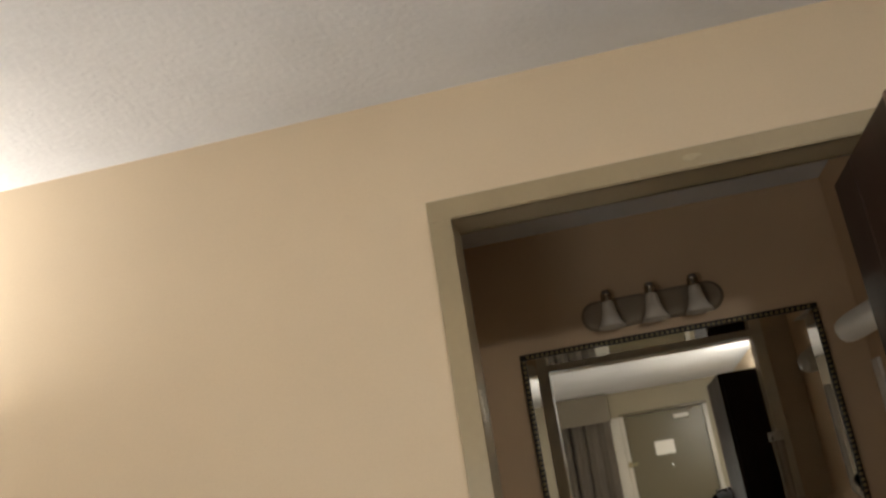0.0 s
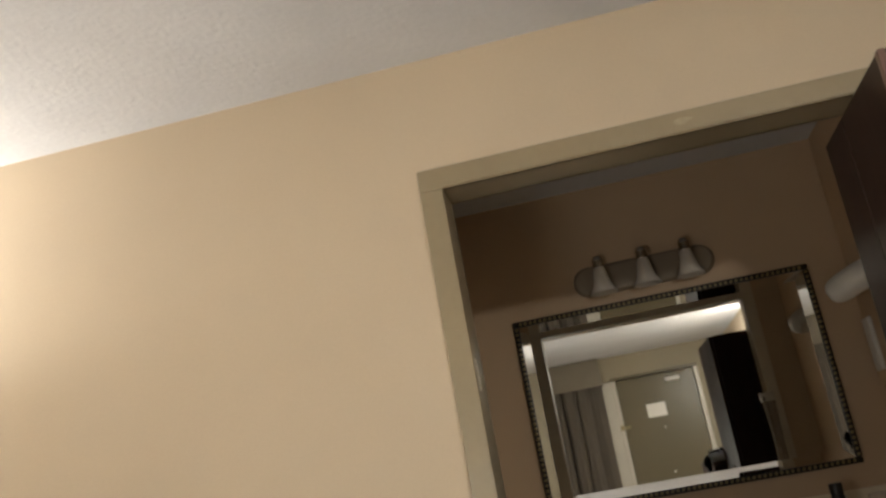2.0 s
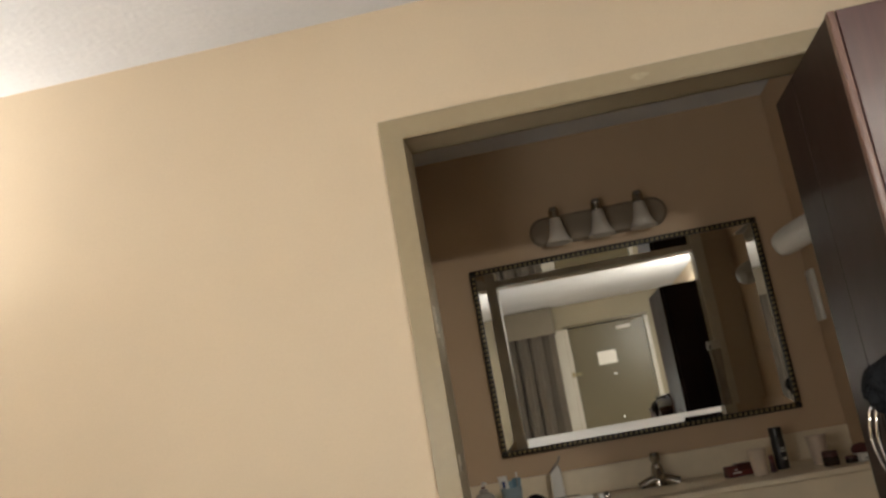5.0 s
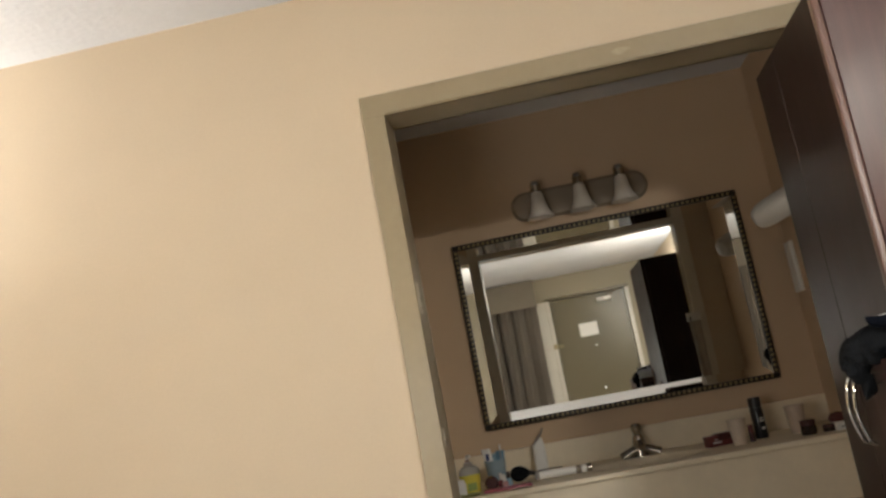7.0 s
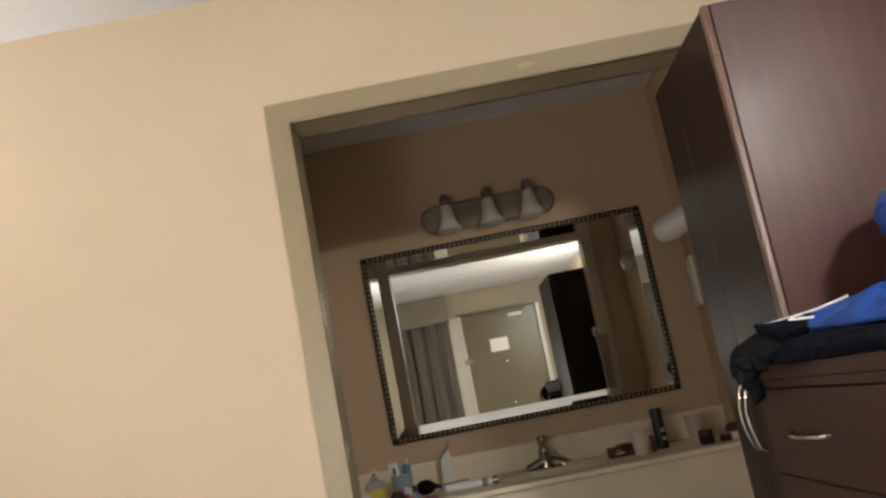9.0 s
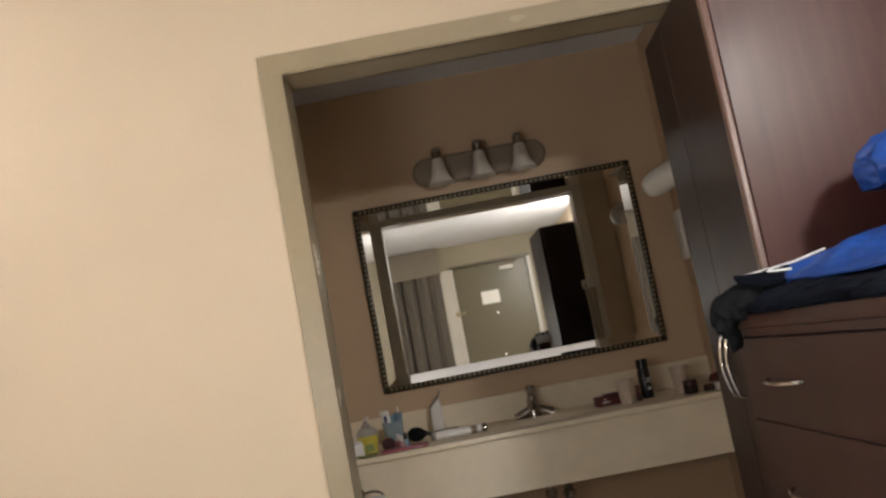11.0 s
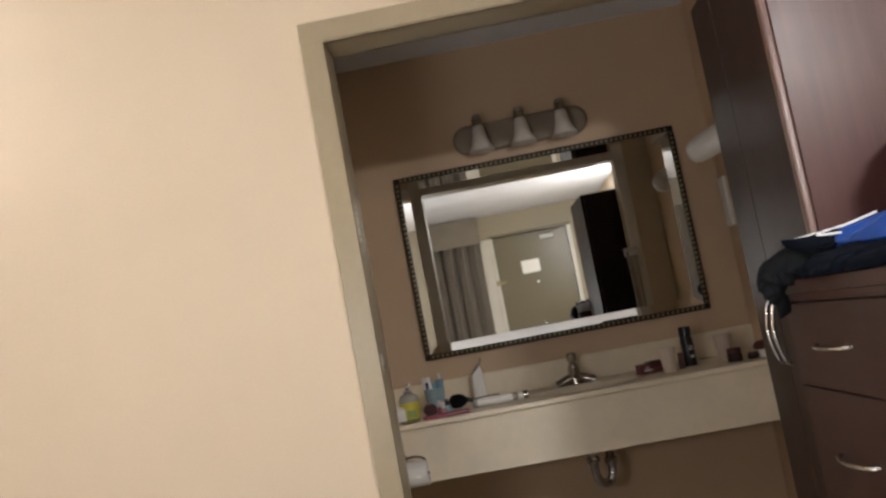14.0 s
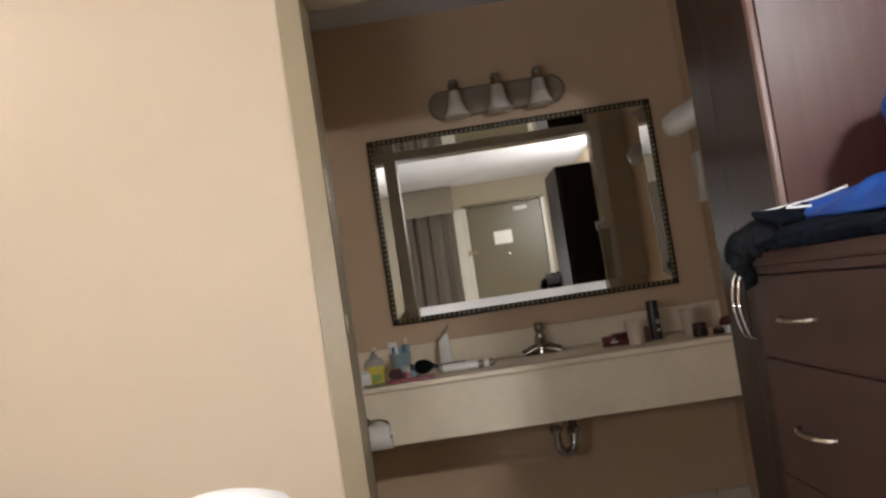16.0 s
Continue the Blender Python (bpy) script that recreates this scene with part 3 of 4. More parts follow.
# faucet
fc = thing("faucet", pose(0.260, 3.735, CT_Z), "polished single-lever basin faucet with a wide base", "faucet")
wing = bmesh.new()
tube(curve([(-0.078, -0.004, 0.004), (-0.06, -0.002, 0.010), (-0.035, 0, 0.020), (0, 0, 0.030), (0.035, 0, 0.020), (0.06, -0.002, 0.010), (0.078, -0.004, 0.004)]), 0.021, 16, wing)
for v in wing.verts:
    v.co.z = max(0.0, v.co.z)
    v.co.y *= 1.25
part("base", wing, FAUCET, fc)
part("body", lathe([(0.030, 0.0), (0.028, 0.04), (0.023, 0.07), (0.019, 0.084), (0, 0.086)], 22), FAUCET, fc)
part("spout", tube(curve([(0, -0.01, 0.050), (0, -0.05, 0.058), (0, -0.085, 0.056), (0, -0.11, 0.040)]), 0.0135, 14), FAUCET, fc)
part("lever", lathe([(0.014, 0.082), (0.016, 0.092), (0.021, 0.106), (0.021, 0.122), (0.013, 0.131), (0, 0.132)], 20), FAUCET, fc, "rounded lever knob")

# drain trap
tp = thing("drain_trap", pose(0.022, 0, 0), "polished metal drain trap hanging under the basin", "drain pipe")
part("tailpiece", tube([(0.231, 3.55, 0.70), (0.231, 3.55, 0.53)], 0.016, 14), TRAP, tp)
part("slip_nut", lathe([(0.023, -0.012), (0.025, -0.008), (0.025, 0.008), (0.023, 0.012)], 8, m=pose(0.231, 3.55, 0.535)), TRAP, tp)
part("bend", tube(curve([(0.231, 3.55, 0.53), (0.233, 3.55, 0.475), (0.245, 3.552, 0.448), (0.265, 3.556, 0.440), (0.287, 3.562, 0.450), (0.299, 3.568, 0.478), (0.301, 3.572, 0.525)]), 0.017, 14), TRAP, tp)
part("slip_nut", lathe([(0.023, -0.012), (0.025, -0.008), (0.025, 0.008), (0.023, 0.012)], 8, m=pose(0.301, 3.572, 0.52)), TRAP, tp)
part("wall_pipe", tube(curve([(0.301, 3.572, 0.525), (0.302, 3.59, 0.56), (0.302, 3.64, 0.572), (0.302, Y_BACK, 0.575)]), 0.016, 14), TRAP, tp)

# toilet paper on the apron
ph = thing("toilet_paper_holder", pose(-0.400, CT_Y, 0.70), "dull metal paper holder fixed to the counter apron", "paper holder")
part("mount", lathe([(0, 0), (0.02, 0), (0.02, 0.006), (0.012, 0.012), (0, 0.012)], 18, m=pose(-0.055, 0, 0, 90)), FAUCET, ph)
part("wire_arm", tube(curve([(-0.055, -0.01, 0), (-0.052, -0.045, 0.002), (-0.035, -0.055, 0.006), (0.0, -0.056, 0.010), (0.030, -0.056, 0.000), (0.038, -0.055, -0.018)]), 0.0045, 8), FAUCET, ph)
part("roller", tube([(-0.052, -0.055, -0.055), (0.044, -0.055, -0.055)], 0.006, 10), FAUCET, ph)
part("side_wire", tube(curve([(-0.055, -0.02, -0.004), (-0.056, -0.045, -0.030), (-0.053, -0.055, -0.055)]), 0.004, 8), FAUCET, ph)
roll = lathe([(0.02, -0.042), (0.043, -0.042), (0.0445, -0.039), (0.0445, 0.039), (0.043, 0.042), (0.02, 0.042), (0.02, -0.042)], 30, m=pose(-0.402, CT_Y - 0.055, 0.647, 0, 90))
solid("toilet_roll", roll, PAPER, pose(0, 0, 0), "white toilet roll on a wire holder", "toilet roll")

# hair dryer and white wall box
hd = thing("hair_dryer", pose(0.995, 3.40, 1.688), "white wall-hung hair dryer above the counter", "hair dryer")
ax = Vector((-0.155, 0.075, -0.058))
turn = ax.to_track_quat("Z", "Y").to_matrix().to_4x4()
part("barrel", lathe([(0, -0.06), (0.040, -0.055), (0.050, -0.02), (0.053, 0.05), (0.052, 0.11), (0.047, 0.145), (0.037, 0.165), (0.020, 0.174), (0, 0.176)], 28, m=turn), WHITE, hd)
part("hanger", B(0.022, -0.05, -0.05, X_AR - 0.995, 0.045, 0.05, bev=0.008, seg=2), WHITE, hd)
part("hook", tube(curve([(0.03, 0.03, -0.05), (-0.02, 0.035, -0.062), (-0.06, 0.045, -0.06), (-0.065, 0.045, -0.045)]), 0.004, 8), NICKEL, hd)
wb = thing("wall_box", pose(X_AR, 3.775, 1.352), "narrow white plastic box fixed to the wall", "wall box")
part("shell", B(-0.018, -0.045, 0, 0, 0.04, 0.21, bev=0.005, seg=3), WHITE, wb)
part("grille", B(-0.020, -0.025, 0.02, -0.0175, 0.025, 0.06, bev=0.001), PAPER, wb)

# white bracket with a grey cloth on the casing of the opening
tw = thing("hook_bracket", pose(OPEN_R - 0.030, yb + 0.04, 1.40), "small white hook bracket on the opening casing", "hook")
part("plate", B(-0.020, -0.024, -0.025, 0.060, -0.01, 0.025, bev=0.004, seg=2), WHITE, tw)
part("hook", tube(curve([(-0.006, -0.012, -0.01), (-0.006, 0.02, -0.02), (-0.006, 0.03, 0.0)]), 0.004, 8), BLACKP, tw)
CLOTHG = surface("grey_towelling", (0.42, 0.38, 0.32), 0.95, var=0.15, big=10, fine=240, relief=0.6)
solid("hand_towel", drape(OPEN_R - 0.045, OPEN_R + 0.020, yb + 0.055, 0.72, 1.375, 2, 0.010, 9), CLOTHG, pose(0, 0, 0), "grey-beige hand towel hanging from the hook", "towel", smooth=60)


# ---- things on the counter
def top_m(x, y, rz=0, dz=0.0):
    return pose(x, y, CT_Z + 0.0005 + dz, 0, 0, rz)


can = thing("spray_can", top_m(0.712, 3.60, 20), "tall black spray can with a black cap", "spray can")
part("body", lathe([(0, 0), (0.0225, 0), (0.0245, 0.004), (0.0245, 0.108), (0.021, 0.116), (0, 0.116)], 24), BLACKP, can)
part("cap", lathe([(0.0235, 0.1165), (0.0238, 0.150), (0.022, 0.156), (0, 0.157)], 24), BLACKP, can)
for k, (z, w) in enumerate(((0.074, 0.014), (0.064, 0.018), (0.038, 0.016), (0.033, 0.012))):
    part("label_bar", B(-w / 2, -0.0256, z, w / 2, -0.0225, z + 0.005), PAPER, can, "pale printed bar")


def cup(x, y, r, h, material, label):
    ob = thing("cup", top_m(x, y), label, "cup", "cups on the counter")
    part("wall", lathe([(0, 0.003), (r * 0.72, 0.003), (r * 0.72, 0), (r * 0.75, 0), (r, h - 0.004), (r * 1.05, h - 0.003), (r * 1.05, h), (r * 0.96, h), (r * 0.72, 0.006), (0, 0.006)], 28), material, ob)
    return ob


cup(0.610, 3.50, 0.033, 0.094, CUP, "pale foam drinking cup beside the spray can")
cup(0.842, 3.56, 0.036, 0.104, surface("clear_cup", (0.62, 0.50, 0.40), 0.3, relief=0), "cloudy plastic drinking cup near dark jars")
pal = thing("makeup_palette", top_m(0.548, 3.60, 12), "dark red makeup carton with a white printed band", "makeup")
part("tray", B(-0.050, -0.024, 0, 0.050, 0.026, 0.040, bev=0.003, seg=2), RED, pal)
part("lid", B(-0.010, -0.0255, 0.020, 0.052, 0.0275, 0.046, bev=0.003, seg=2), surface("wine_lid", (0.07, 0.018, 0.018), 0.3, relief=0), pal, "darker wine-red lid")
part("label_bar", B(-0.032, -0.0252, 0.012, 0.002, -0.0232, 0.018), PAPER, pal, "pale printed bar")
part("label_bar", B(-0.024, -0.0252, 0.024, -0.012, -0.0232, 0.028), PAPER, pal, "pale printed bar")
stick = thing("lipstick", top_m(0.662, 3.53), "short dark red lipstick standing by the cup", "lipstick")
part("case", lathe([(0, 0), (0.010, 0), (0.010, 0.034), (0, 0.034)], 18), MAROON, stick)
part("cap", lathe([(0, 0.034), (0.0092, 0.034), (0.0092, 0.060), (0.008, 0.062), (0, 0.062)], 18), RED, stick)
for x, y, r, h in ((0.842, 3.42, 0.028, 0.052), (0.912, 3.42, 0.022, 0.024)):
    jar = thing("jar", top_m(x, y), "small dark cosmetic jar with a screw lid", "jar", "dark jars")
    part("pot", lathe([(0, 0), (r * 0.9, 0), (r, 0.004), (r, h * 0.55), (r * 0.86, h * 0.62), (0, h * 0.62)], 20), surface("smoked_glass", (0.03, 0.018, 0.014), 0.2, relief=0), jar)
    part("lid", lathe([(0, h * 0.62), (r * 0.94, h * 0.62), (r * 0.96, h * 0.95), (r * 0.88, h), (0, h)], 20), MAROON, jar)
bx = thing("tissue_box", top_m(0.965, 3.42, 6), "low white carton with a dark red pouch on it", "carton")
part("carton", B(-0.035, -0.03, 0, 0.035, 0.03, 0.028, bev=0.002), PAPER, bx)
part("label_bar", B(-0.02, -0.0312, 0.010, 0.024, -0.0295, 0.013), BLACKP, bx)
solid("pouch", lathe([(0, 0), (0.034, 0.002), (0.038, 0.014), (0.028, 0.03), (0, 0.036)], 18), surface("dark_red_cloth", (0.09, 0.02, 0.018), 0.8, relief=0.3), Matrix.Translation((0.955, 3.425, CT_Z + 0.0285)) @ Matrix.Diagonal((1, 0.7, 1, 1)), "dark red cloth pouch lying on the carton", "pouch")

CLEARP = surface("cloudy_clear_plastic", (0.46, 0.44, 0.40), 0.15, relief=0, coat=0.5)
soap = thing("soap_dispenser", top_m(-0.408, 3.45, 10), "clear pump bottle half full of yellow soap", "soap bottle")
part("bottle", lathe([(0, 0), (0.030, 0), (0.034, 0.005), (0.035, 0.030), (0.040, 0.050), (0.041, 0.070), (0, 0.070)], 24), YELLOW, soap, "yellow soap in the lower bottle")
part("shoulder", lathe([(0.041, 0.070), (0.038, 0.086), (0.028, 0.098), (0.016, 0.102), (0, 0.102)], 24), CLEARP, soap, "clear empty shoulder")
part("collar", lathe([(0.016, 0.102), (0.017, 0.113), (0.008, 0.116), (0, 0.116)], 18), surface("pump_grey", (0.40, 0.36, 0.33), 0.3, relief=0), soap)
part("pump", tube(curve([(0, 0, 0.114), (0, 0, 0.132), (0.003, -0.005, 0.138), (0.010, -0.026, 0.136)]), 0.0055, 10), PAPER, soap)
part("pump_band", lathe([(0, 0.118), (0.0075, 0.118), (0.0075, 0.124), (0, 0.124)], 14), RED, soap, "red ring on the pump")
part("label_bar", B(-0.016, -0.0375, 0.012, 0.018, -0.034, 0.040, bev=0.001), surface("soap_label", (0.30, 0.38, 0.10), 0.5, relief=0), soap, "green printed label patch")
wipes = thing("cotton_pot", top_m(-0.452, 3.395, 14), "small white carton standing beside the soap", "carton")
part("carton", B(-0.028, -0.022, 0, 0.028, 0.022, 0.050, bev=0.004, seg=2), WHITE, wipes)
part("flap", B(-0.027, -0.004, 0.0505, 0.027, 0.022, 0.058, bev=0.003), PAPER, wipes, "torn open flap")
dish = thing("soap_dish", top_m(-0.405, 3.352, 5), "flat olive-green dish at the counter edge", "dish")
part("tray", lathe([(0, 0), (0.034, 0), (0.044, 0.007), (0.042, 0.008), (0.032, 0.003), (0, 0.003)], 22), surface("olive_glaze", (0.30, 0.30, 0.12), 0.3, relief=0), dish)

tc = thing("toothbrush_cup", top_m(-0.315, 3.58), "pale blue tumbler holding tubes and a toothbrush", "tumbler")
part("tumbler", lathe([(0, 0), (0.031, 0), (0.034, 0.004), (0.042, 0.098), (0.040, 0.098), (0.032, 0.008), (0, 0.008)], 26), surface("clear_blue_tumbler", (0.34, 0.44, 0.50), 0.2, relief=0, coat=0.4), tc)


def squeeze_tube(x, y, h, r, lean, material, label):
    """A flat-ended tube: round at the cap, pinched at the top."""
    bm = bmesh.new()
    rings = []
    for k in range(9):
        v = k / 8
        rx, ry = r * (1 + 0.25 * v), r * (1 - 0.9 * v ** 1.4) + 0.0012
        rings.append([bm.verts.new((x + lean * v + rx * math.cos(a), y + ry * math.sin(a), 0.010 + h * v)) for a in [2 * math.pi * i / 16 for i in range(16)]])
    for a, b in zip(rings, rings[1:]):
        for i in range(16):
            bm.faces.new((a[i], a[(i + 1) % 16], b[(i + 1) % 16], b[i]))
    bm.faces.new(rings[0][::-1])
    bm.faces.new(rings[-1])
    return part("tube_of_paste", bm, material, tc, label)


paste = squeeze_tube(-0.012, -0.004, 0.135, 0.015, -0.016, WHITE, "white paste tube")
part("label_bar", B(-0.030, -0.0125, 0.095, -0.019, -0.0095, 0.125), surface("navy_print", (0.03, 0.06, 0.20), 0.5, relief=0), paste, "navy printed bar")
squeeze_tube(0.014, 0.004, 0.120, 0.014, 0.012, surface("blue_tube", (0.16, 0.32, 0.46), 0.35, relief=0), "blue paste tube")
squeeze_tube(0.004, 0.014, 0.112, 0.011, 0.002, PALEBLUE, "pale blue gel tube")
brush = part("toothbrush", tube([(0.022, -0.012, 0.012), (0.030, -0.016, 0.132)], 0.0035, 8), surface("grey_handle", (0.30, 0.33, 0.37), 0.35, relief=0), tc, "grey toothbrush handle")
part("brush_head", B(0.026, -0.021, 0.132, 0.034, -0.012, 0.154, bev=0.002), PAPER, brush)
lot = thing("lotion_bottle", top_m(-0.142, 3.765), "slim white pump bottle against the backsplash", "bottle")
flask = bmesh.new()
fr_ = [(-0.026, 0.0), (0.026, 0.0), (0.025, 0.118), (0.017, 0.146), (-0.024, 0.112)]
va, vb = [flask.verts.new((x, -0.016, z)) for x, z in fr_], [flask.verts.new((x, 0.016, z)) for x, z in fr_]
flask.faces.new(va)
flask.faces.new(vb[::-1])
for i in range(5):
    flask.faces.new((va[i], vb[i], vb[(i + 1) % 5], va[(i + 1) % 5]))
bmesh.ops.bevel(flask, geom=list(flask.edges), offset=0.006, segments=3, affect="EDGES", profile=0.5)
part("bottle", flask, WHITE, lot, "white flask with a slanted shoulder")
part("pump", tube(curve([(-0.020, 0, 0.116), (0.002, 0, 0.140), (0.020, -0.002, 0.158), (0.028, -0.004, 0.178)]), 0.0042, 10), surface("pump_metal", (0.34, 0.30, 0.26), 0.35, relief=0), lot, "thin grey-brown pump spout")

pk = solid("cosmetic_pouch", B(-0.095, -0.035, 0, 0.085, 0.032, 0.011, bev=0.005, seg=2), PINK, top_m(-0.262, 3.367, 6), "flat pink cosmetic pouch near the counter edge", "pouch")
hb = thing("round_hairbrush", top_m(-0.215, 3.45, 5), "round styling brush with black bristles and white handle", "hairbrush")
hm = pose(-0.006, 0, 0.040, 0, 90, 0) @ Matrix.Scale(1.12, 4)
part("bristle_core", lathe([(0, -0.030), (0.015, -0.028), (0.024, -0.014), (0.025, 0.006), (0.018, 0.022), (0.008, 0.034), (0, 0.036)], 22, m=hm), CHARCOAL, hb)
rnd = random.Random(5)
tuft = bmesh.new()
for k in range(420):
    a, u = rnd.uniform(0, 2 * math.pi), rnd.uniform(-0.030, 0.024)
    r0 = 0.020 * math.sqrt(max(0.05, 1 - (u / 0.034) ** 2))
    r1 = r0 + rnd.uniform(0.008, 0.014)
    c, s_ = math.cos(a), math.sin(a)
    d = 0.0009
    p = [hm @ Vector(q) for q in ((r0 * c - d * s_, r0 * s_ + d * c, u), (r0 * c + d * s_, r0 * s_ - d * c, u), (r1 * c, r1 * s_, u * 1.15 + rnd.uniform(-0.003, 0.003)))]
    tuft.faces.new([tuft.verts.new(q) for q in p])
part("bristles", tuft, CHARCOAL, hb, "stiff black bristles", smooth=None)
part("neck", tube(curve([(0.026, 0, 0.040), (0.046, 0.001, 0.034), (0.066, 0.002, 0.026)]), 0.011, 14, taper=[1.0 - 0.035 * k for k in range(17)]), BLACKP, hb, "tapering black neck")
part("collar", lathe([(0.010, -0.010), (0.016, -0.006), (0.017, 0.006), (0.012, 0.008)], 18, m=pose(0.060, 0.002, 0.021, 0, 90, 0)), surface("collar_grey", (0.35, 0.33, 0.31), 0.4, relief=0), hb)
part("handle", tube(curve([(0.064, 0.002, 0.020), (0.10, 0.004, 0.019), (0.15, 0.006, 0.018), (0.205, 0.008, 0.017)]), 0.0155, 18), WHITE, hb, "white handle")
part("cable", tube(curve([(0.060, 0.010, 0.036), (0.11, 0.014, 0.038), (0.16, 0.016, 0.036)]), 0.0022, 6), BLACKP, hb, "thin black strip along the handle")
for k in range(3):
    part("end_ring", tube([(0.207 + 0.021 * k, 0.008 + 0.001 * k, 0.0165), (0.225 + 0.021 * k, 0.009 + 0.001 * k, 0.0165)], 0.0150, 16), (NICKEL, WHITE, FAUCET)[k], hb, ("dull metal band", "white band", "worn metal end")[k])
for x, y, r, mt, body, lb in ((-0.328, 3.42, 0.026, MAROON, MAROON, "round maroon compact standing on edge"), (-0.290, 3.415, 0.013, WHITE, PINK, "pink nail polish bottle with white cap"), (-0.262, 3.425, 0.012, BLACKP, PALEBLUE, "pale nail polish bottle with black cap"), (-0.276, 3.385, 0.012, WHITE, surface("blush_glass", (0.62, 0.34, 0.34), 0.2, relief=0), "short blush-pink nail polish bottle")):
    b = thing("cosmetic_bottle" if r < 0.02 else "compact", top_m(x, y, 0, 0.0115 if y < 3.40 else 0.0), lb, "cosmetics", "" if r > 0.02 else "nail polish bottles")
    if r > 0.02:
        part("shell", lathe([(0, -0.013), (r * 0.9, -0.013), (r, -0.006), (r, -0.0008), (r * 0.96, 0.0), (r, 0.0008), (r, 0.006), (r * 0.9, 0.013), (0, 0.013)], 24, m=pose(0, 0, r, 97, 0, 15)), mt, b)
        part("clasp", B(-0.006, -0.016, r * 1.82, 0.006, 0.010, r * 2.02, bev=0.001), BRASS, b)
    else:
        h = 0.018 if y < 3.40 else 0.034
        part("glass", lathe([(0, 0), (r, 0), (r * 1.04, 0.003), (r, h * 0.8), (r * 0.5, h), (0, h)], 18), body, b)
        part("cap", lathe([(0, h), (r * 0.62, h), (r * 0.52, h + 0.022), (r * 0.4, h + 0.024), (0, h + 0.024)], 16), mt, b)


# ---- clothes on the dresser
def heap(cx, cy, z0, rx, ry, h, seed, rough=0.32, scale=7.0, sub=5):
    """A crumpled lump of cloth that lies on z0."""
    bm = bmesh.new()
    bmesh.ops.create_icosphere(bm, subdivisions=sub, radius=1.0)
    off = Vector((seed * 3.7, seed * 1.9, seed * 5.3))
    for v in bm.verts:
        p = Vector((v.co.x * rx, v.co.y * ry, v.co.z * h))
        n1 = noise.noise(p * scale + off)
        n2 = 1 - abs(noise.noise(p * scale * 2.3 + off * 2)) * 2
        n3 = 1 - abs(noise.noise(p * scale * 5.0 + off)) * 2
        k = 1 + rough * (n1 + 0.45 * n2 + 0.16 * n3)
        v.co = Vector((cx + p.x * k, cy + p.y * k, z0 + max(0.0, (p.z * k + h * 0.35))))
    return bm


DT = DH + 0.001
solid("dark_sweater", heap(0.650, 1.45, DT, 0.110, 0.17, 0.030, 2, 0.45, 9.0), NAVY, pose(0, 0, 0), "crumpled navy-black sweater lying on the dresser top", "sweater", smooth=180)


def sleeve(pts, radii, seed, n=48):
    """A soft sleeve with creases along a line."""
    line = curve(pts, 20)
    rad = np.interp(np.linspace(0, 1, len(line)), np.linspace(0, 1, len(radii)), radii)
    bm = tube(line, 1.0, n, taper=[float(r) for r in rad])
    off = Vector((seed, seed * 2.1, seed * 0.7))
    for v in bm.verts:
        d = noise.noise(v.co * 20 + off) * 0.018 + (1 - 2 * abs(noise.noise(v.co * 42 + off))) * 0.009 + (1 - 2 * abs(noise.noise(v.co * 90 + off))) * 0.003
        v.co += Vector((d * 0.6, d * 0.8, d))
    return bm


solid("charcoal_sleeve", sleeve([(0.64, 1.50, DT + 0.030), (0.585, 1.56, DT + 0.036), (0.540, 1.600, DT + 0.028), (0.506, 1.622, DT + 0.012), (0.496, 1.625, DT - 0.012), (0.503, 1.600, DT - 0.062)], [0.024, 0.026, 0.025, 0.027, 0.025, 0.009], 3), CHARCOAL, pose(0, 0, 0), "charcoal knit sleeve hanging over the dresser edge", "garment", smooth=180)

jk = thing("blue_jacket", pose(0, 0, 0), "bright blue jacket with white piping on the pile", "jacket")


def sheet(fn, nu, nv, thick):
    """A cloth sheet from a surface function, with thickness."""
    bm = bmesh.new()
    g = [[[bm.verts.new(fn(i / nu, j / nv) + Vector((0, 0, s))) for i in range(nu + 1)] for j in range(nv + 1)] for s in (0, -thick)]
    for k in (0, 1):
        for a, b in zip(g[k], g[k][1:]):
            for i in range(nu):
                bm.faces.new((a[i], a[i + 1], b[i + 1], b[i]))
    rim0 = g[0][0] + [r[-1] for r in g[0][1:]] + g[0][-1][::-1][1:] + [r[0] for r in g[0][::-1][1:-1]]
    rim1 = g[1][0] + [r[-1] for r in g[1][1:]] + g[1][-1][::-1][1:] + [r[0] for r in g[1][::-1][1:-1]]
    for i in range(len(rim0)):
        bm.faces.new((rim0[i], rim0[(i + 1) % len(rim0)], rim1[(i + 1) % len(rim0)], rim1[i]))
    return bm


RIDGE = [Vector(p) for p in ((0.536, 1.590, DT + 0.062), (0.618, 1.530, DT + 0.074), (0.668, 1.505, DT + 0.086), (0.735, 1.485, DT + 0.104), (0.820, 1.465, DT + 0.112))]
HEM = [Vector(p) for p in ((0.540, 1.582, DT + 0.055), (0.585, 1.500, DT + 0.050), (0.600, 1.420, DT + 0.044), (0.618, 1.300, DT + 0.042), (0.650, 1.180, DT + 0.044))]


def along(pts, u):
    k = min(u, 0.9999) * (len(pts) - 1)
    i = int(k)
    return pts[i].lerp(pts[i + 1], k - i)


def jacket(u, v):
    # u runs along the pile, v from the ridge down to the hem
    p = along(RIDGE, u).lerp(along(HEM, u), v)
    w = math.sin(math.pi * v)
    p.z += w * (0.010 * math.sin(9 * u + 4 * v) + 0.012 * noise.noise(p * 18) + 0.006 * noise.noise(p * 45))
    p.x += w * (-0.016 + 0.012 * noise.noise(p * 15 + Vector((3, 1, 2))))
    return p


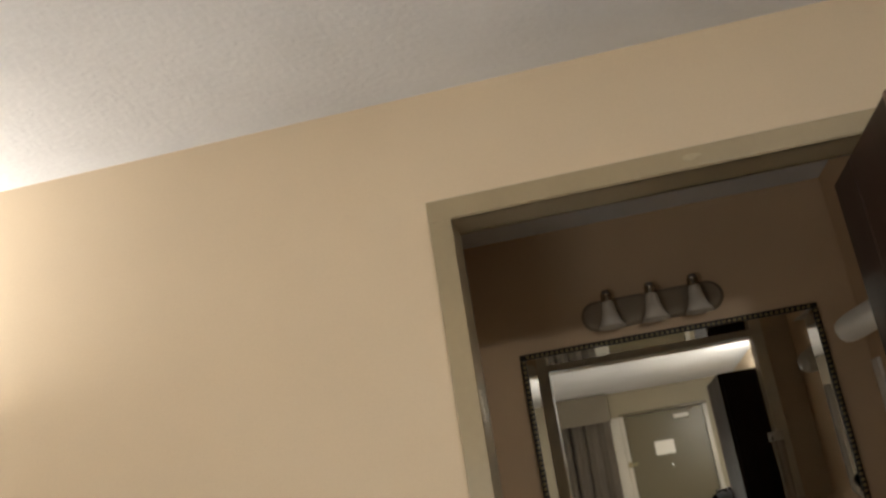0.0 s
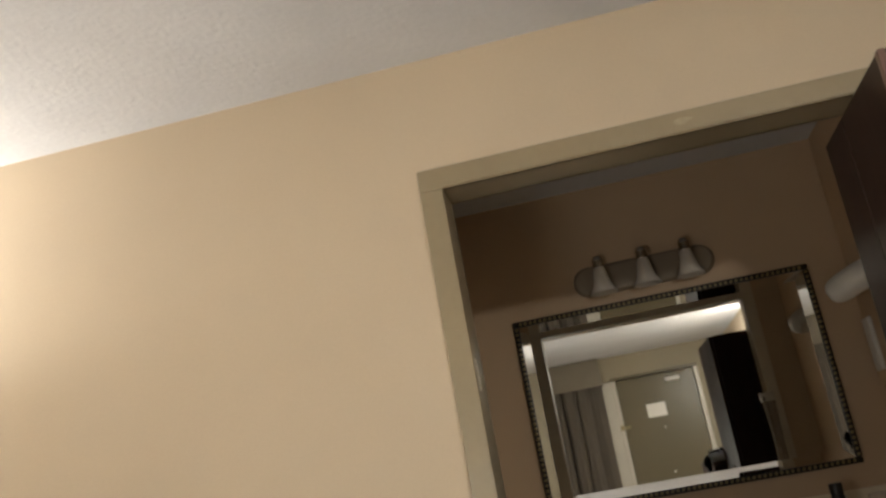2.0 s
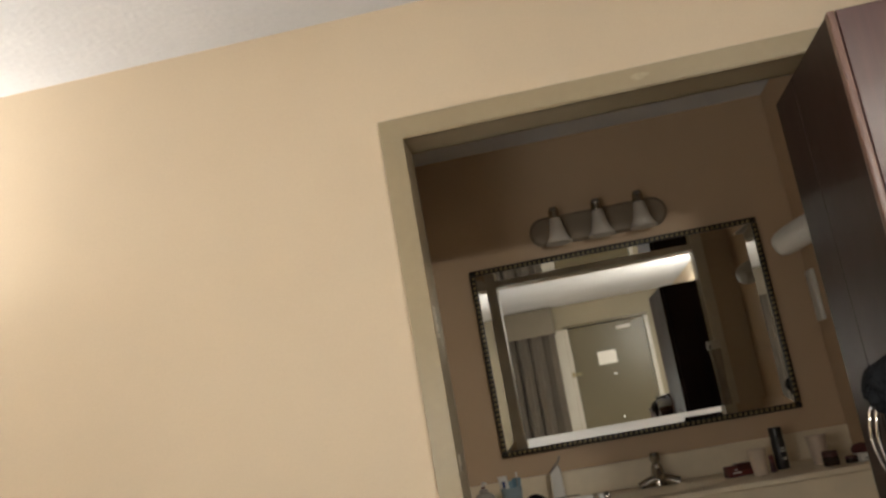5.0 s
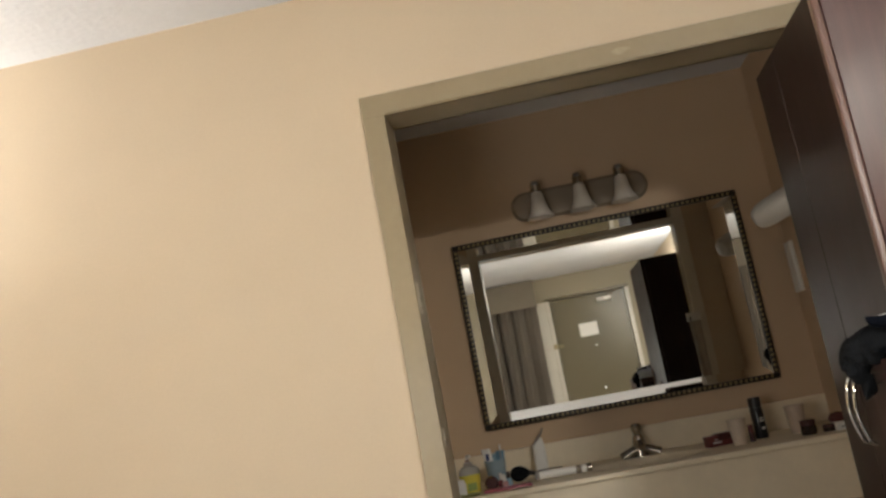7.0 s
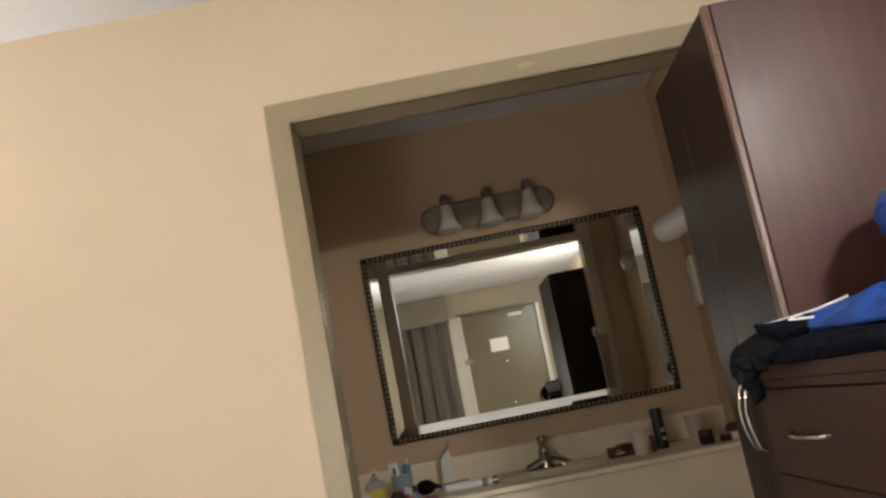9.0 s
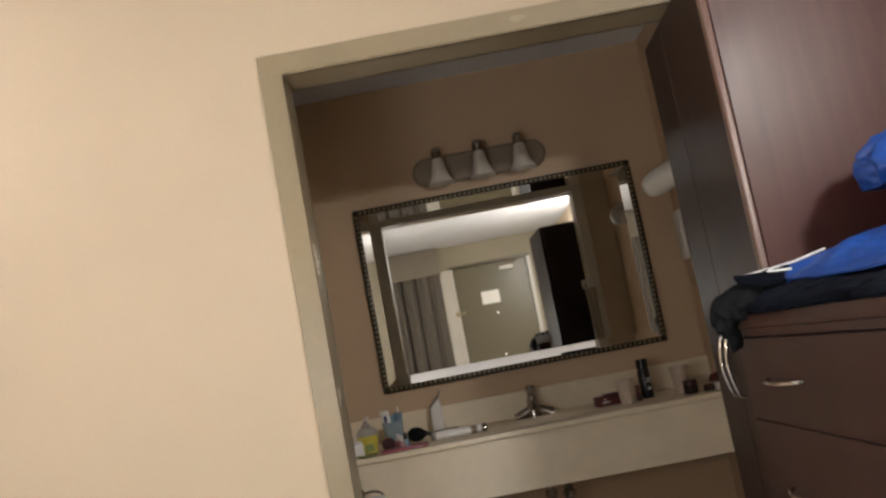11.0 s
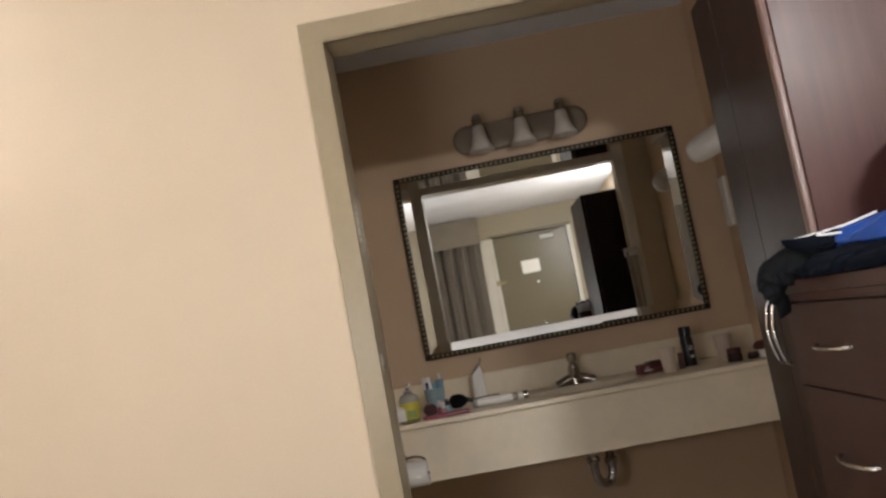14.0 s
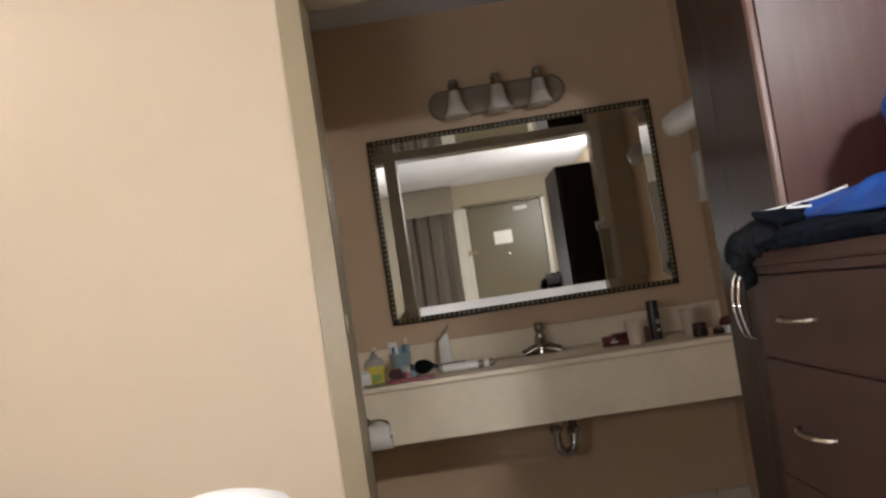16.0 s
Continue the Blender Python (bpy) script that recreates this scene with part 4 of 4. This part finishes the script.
part("panel", sheet(lambda u, v: jacket(0.24 + 0.76 * u, v), 44, 34, 0.005), BLUE, jk, "blue nylon panel", 180)
part("dark_panel", sheet(lambda u, v: jacket(0.245 * u, v), 24, 34, 0.005), NAVY, jk, "navy shoulder panel", 180)
part("piping", tube([jacket(u / 40, 0.0) + Vector((-0.002, 0, 0.003)) for u in range(0, 20)], 0.0023, 8), PIPING, jk, "white piping")
part("piping", tube(curve([jacket(0.04, 0.2), jacket(0.20, 0.14), jacket(0.17, 0.34), jacket(0.27, 0.30)], 6), 0.0023, 8), PIPING, jk)
solid("black_trousers", heap(0.635, 1.19, DT, 0.095, 0.27, 0.020, 7, 0.40, 9.0), NAVY, pose(0, 0, 0), "folded black trousers under the blue jacket", "trousers", smooth=180)


def lining(u, v):
    # the far side of the jacket, falling from the ridge towards the wardrobe
    p = along(RIDGE, 0.9 * u) + Vector((0, 0.004, -0.002))
    return p + Vector((0.004 * math.sin(14 * u), 0.055 * v, -(0.045 + 0.03 * u) * v * v + 0.004 * noise.noise(p * 30)))


part("lining", sheet(lining, 40, 8, 0.004), surface("pale_lining", (0.42, 0.47, 0.58), 0.6, var=0.4, big=22, relief=0.3), jk, "pale blue-white lining folded outwards", 180)
solid("folded_shirt", heap(0.572, 1.650, DT, 0.056, 0.014, 0.040, 31, 0.35, 12, 4), surface("pale_blue_cotton", (0.50, 0.55, 0.66), 0.85, var=0.35, big=25, relief=0.4), pose(0, 0, 0), "pale blue-white shirt crumpled behind the sweater", "shirt", smooth=180)
bag = thing("blue_bag", pose(0.935, 1.47, DT), "puffy blue nylon bag standing on the dresser", "bag")
part("body", heap(0.02, 0, 0, 0.10, 0.11, 0.11, 11, 0.22), surface("plum_cloth", (0.012, 0.008, 0.018), 0.85, relief=0.5, spec=0.1), bag, "dark plum lower body", 180)
part("flap", heap(-0.02, 0.0, 0.175, 0.165, 0.10, 0.075, 14, 0.30, 9), BLUE, bag, "bright blue nylon top", 180)
solid("pale_scarf", heap(0.86, 1.28, DT + 0.0, 0.05, 0.07, 0.13, 21, 0.4, 14), surface("pale_pink_cloth", (0.62, 0.50, 0.56), 0.9, relief=0.5), pose(0, 0, 0), "pale pink scarf heaped beside the blue bag", "scarf", smooth=180)

# ---- bed with a white duvet drawn into a soft ridge
bed = thing("bed", pose(-1.02, 0.55, 0), "bed under a rumpled white duvet", "bed")
part("base", B(-0.76, -1.35, 0, 0.76, 1.05, 0.28, bev=0.01), WOOD_H, bed)
part("mattress", B(-0.77, -1.36, 0.281, 0.77, 1.06, 0.50, bev=0.04, seg=3), LINEN, bed)


def duvet(u, v):
    x, y = -0.80 + 1.60 * u, -1.10 + 2.18 * v
    wx, wy = x - 1.02, y + 0.55
    z = 0.56 + 0.334 * math.exp(-(((wx + 0.37) / 0.34) ** 2)) * math.exp(-(((wy - 1.20) / 0.30) ** 2))
    z += 0.02 * noise.noise(Vector((x * 4, y * 4, 0))) + 0.008 * noise.noise(Vector((x * 13, y * 13, 3)))
    e = min(u, 1 - u) * 1.6
    if e < 0.06:
        z -= (0.06 - e) * 3.2
    return Vector((x, y, z))


part("duvet", sheet(duvet, 90, 100, 0.03), LINEN, bed, "white cotton duvet", 180)
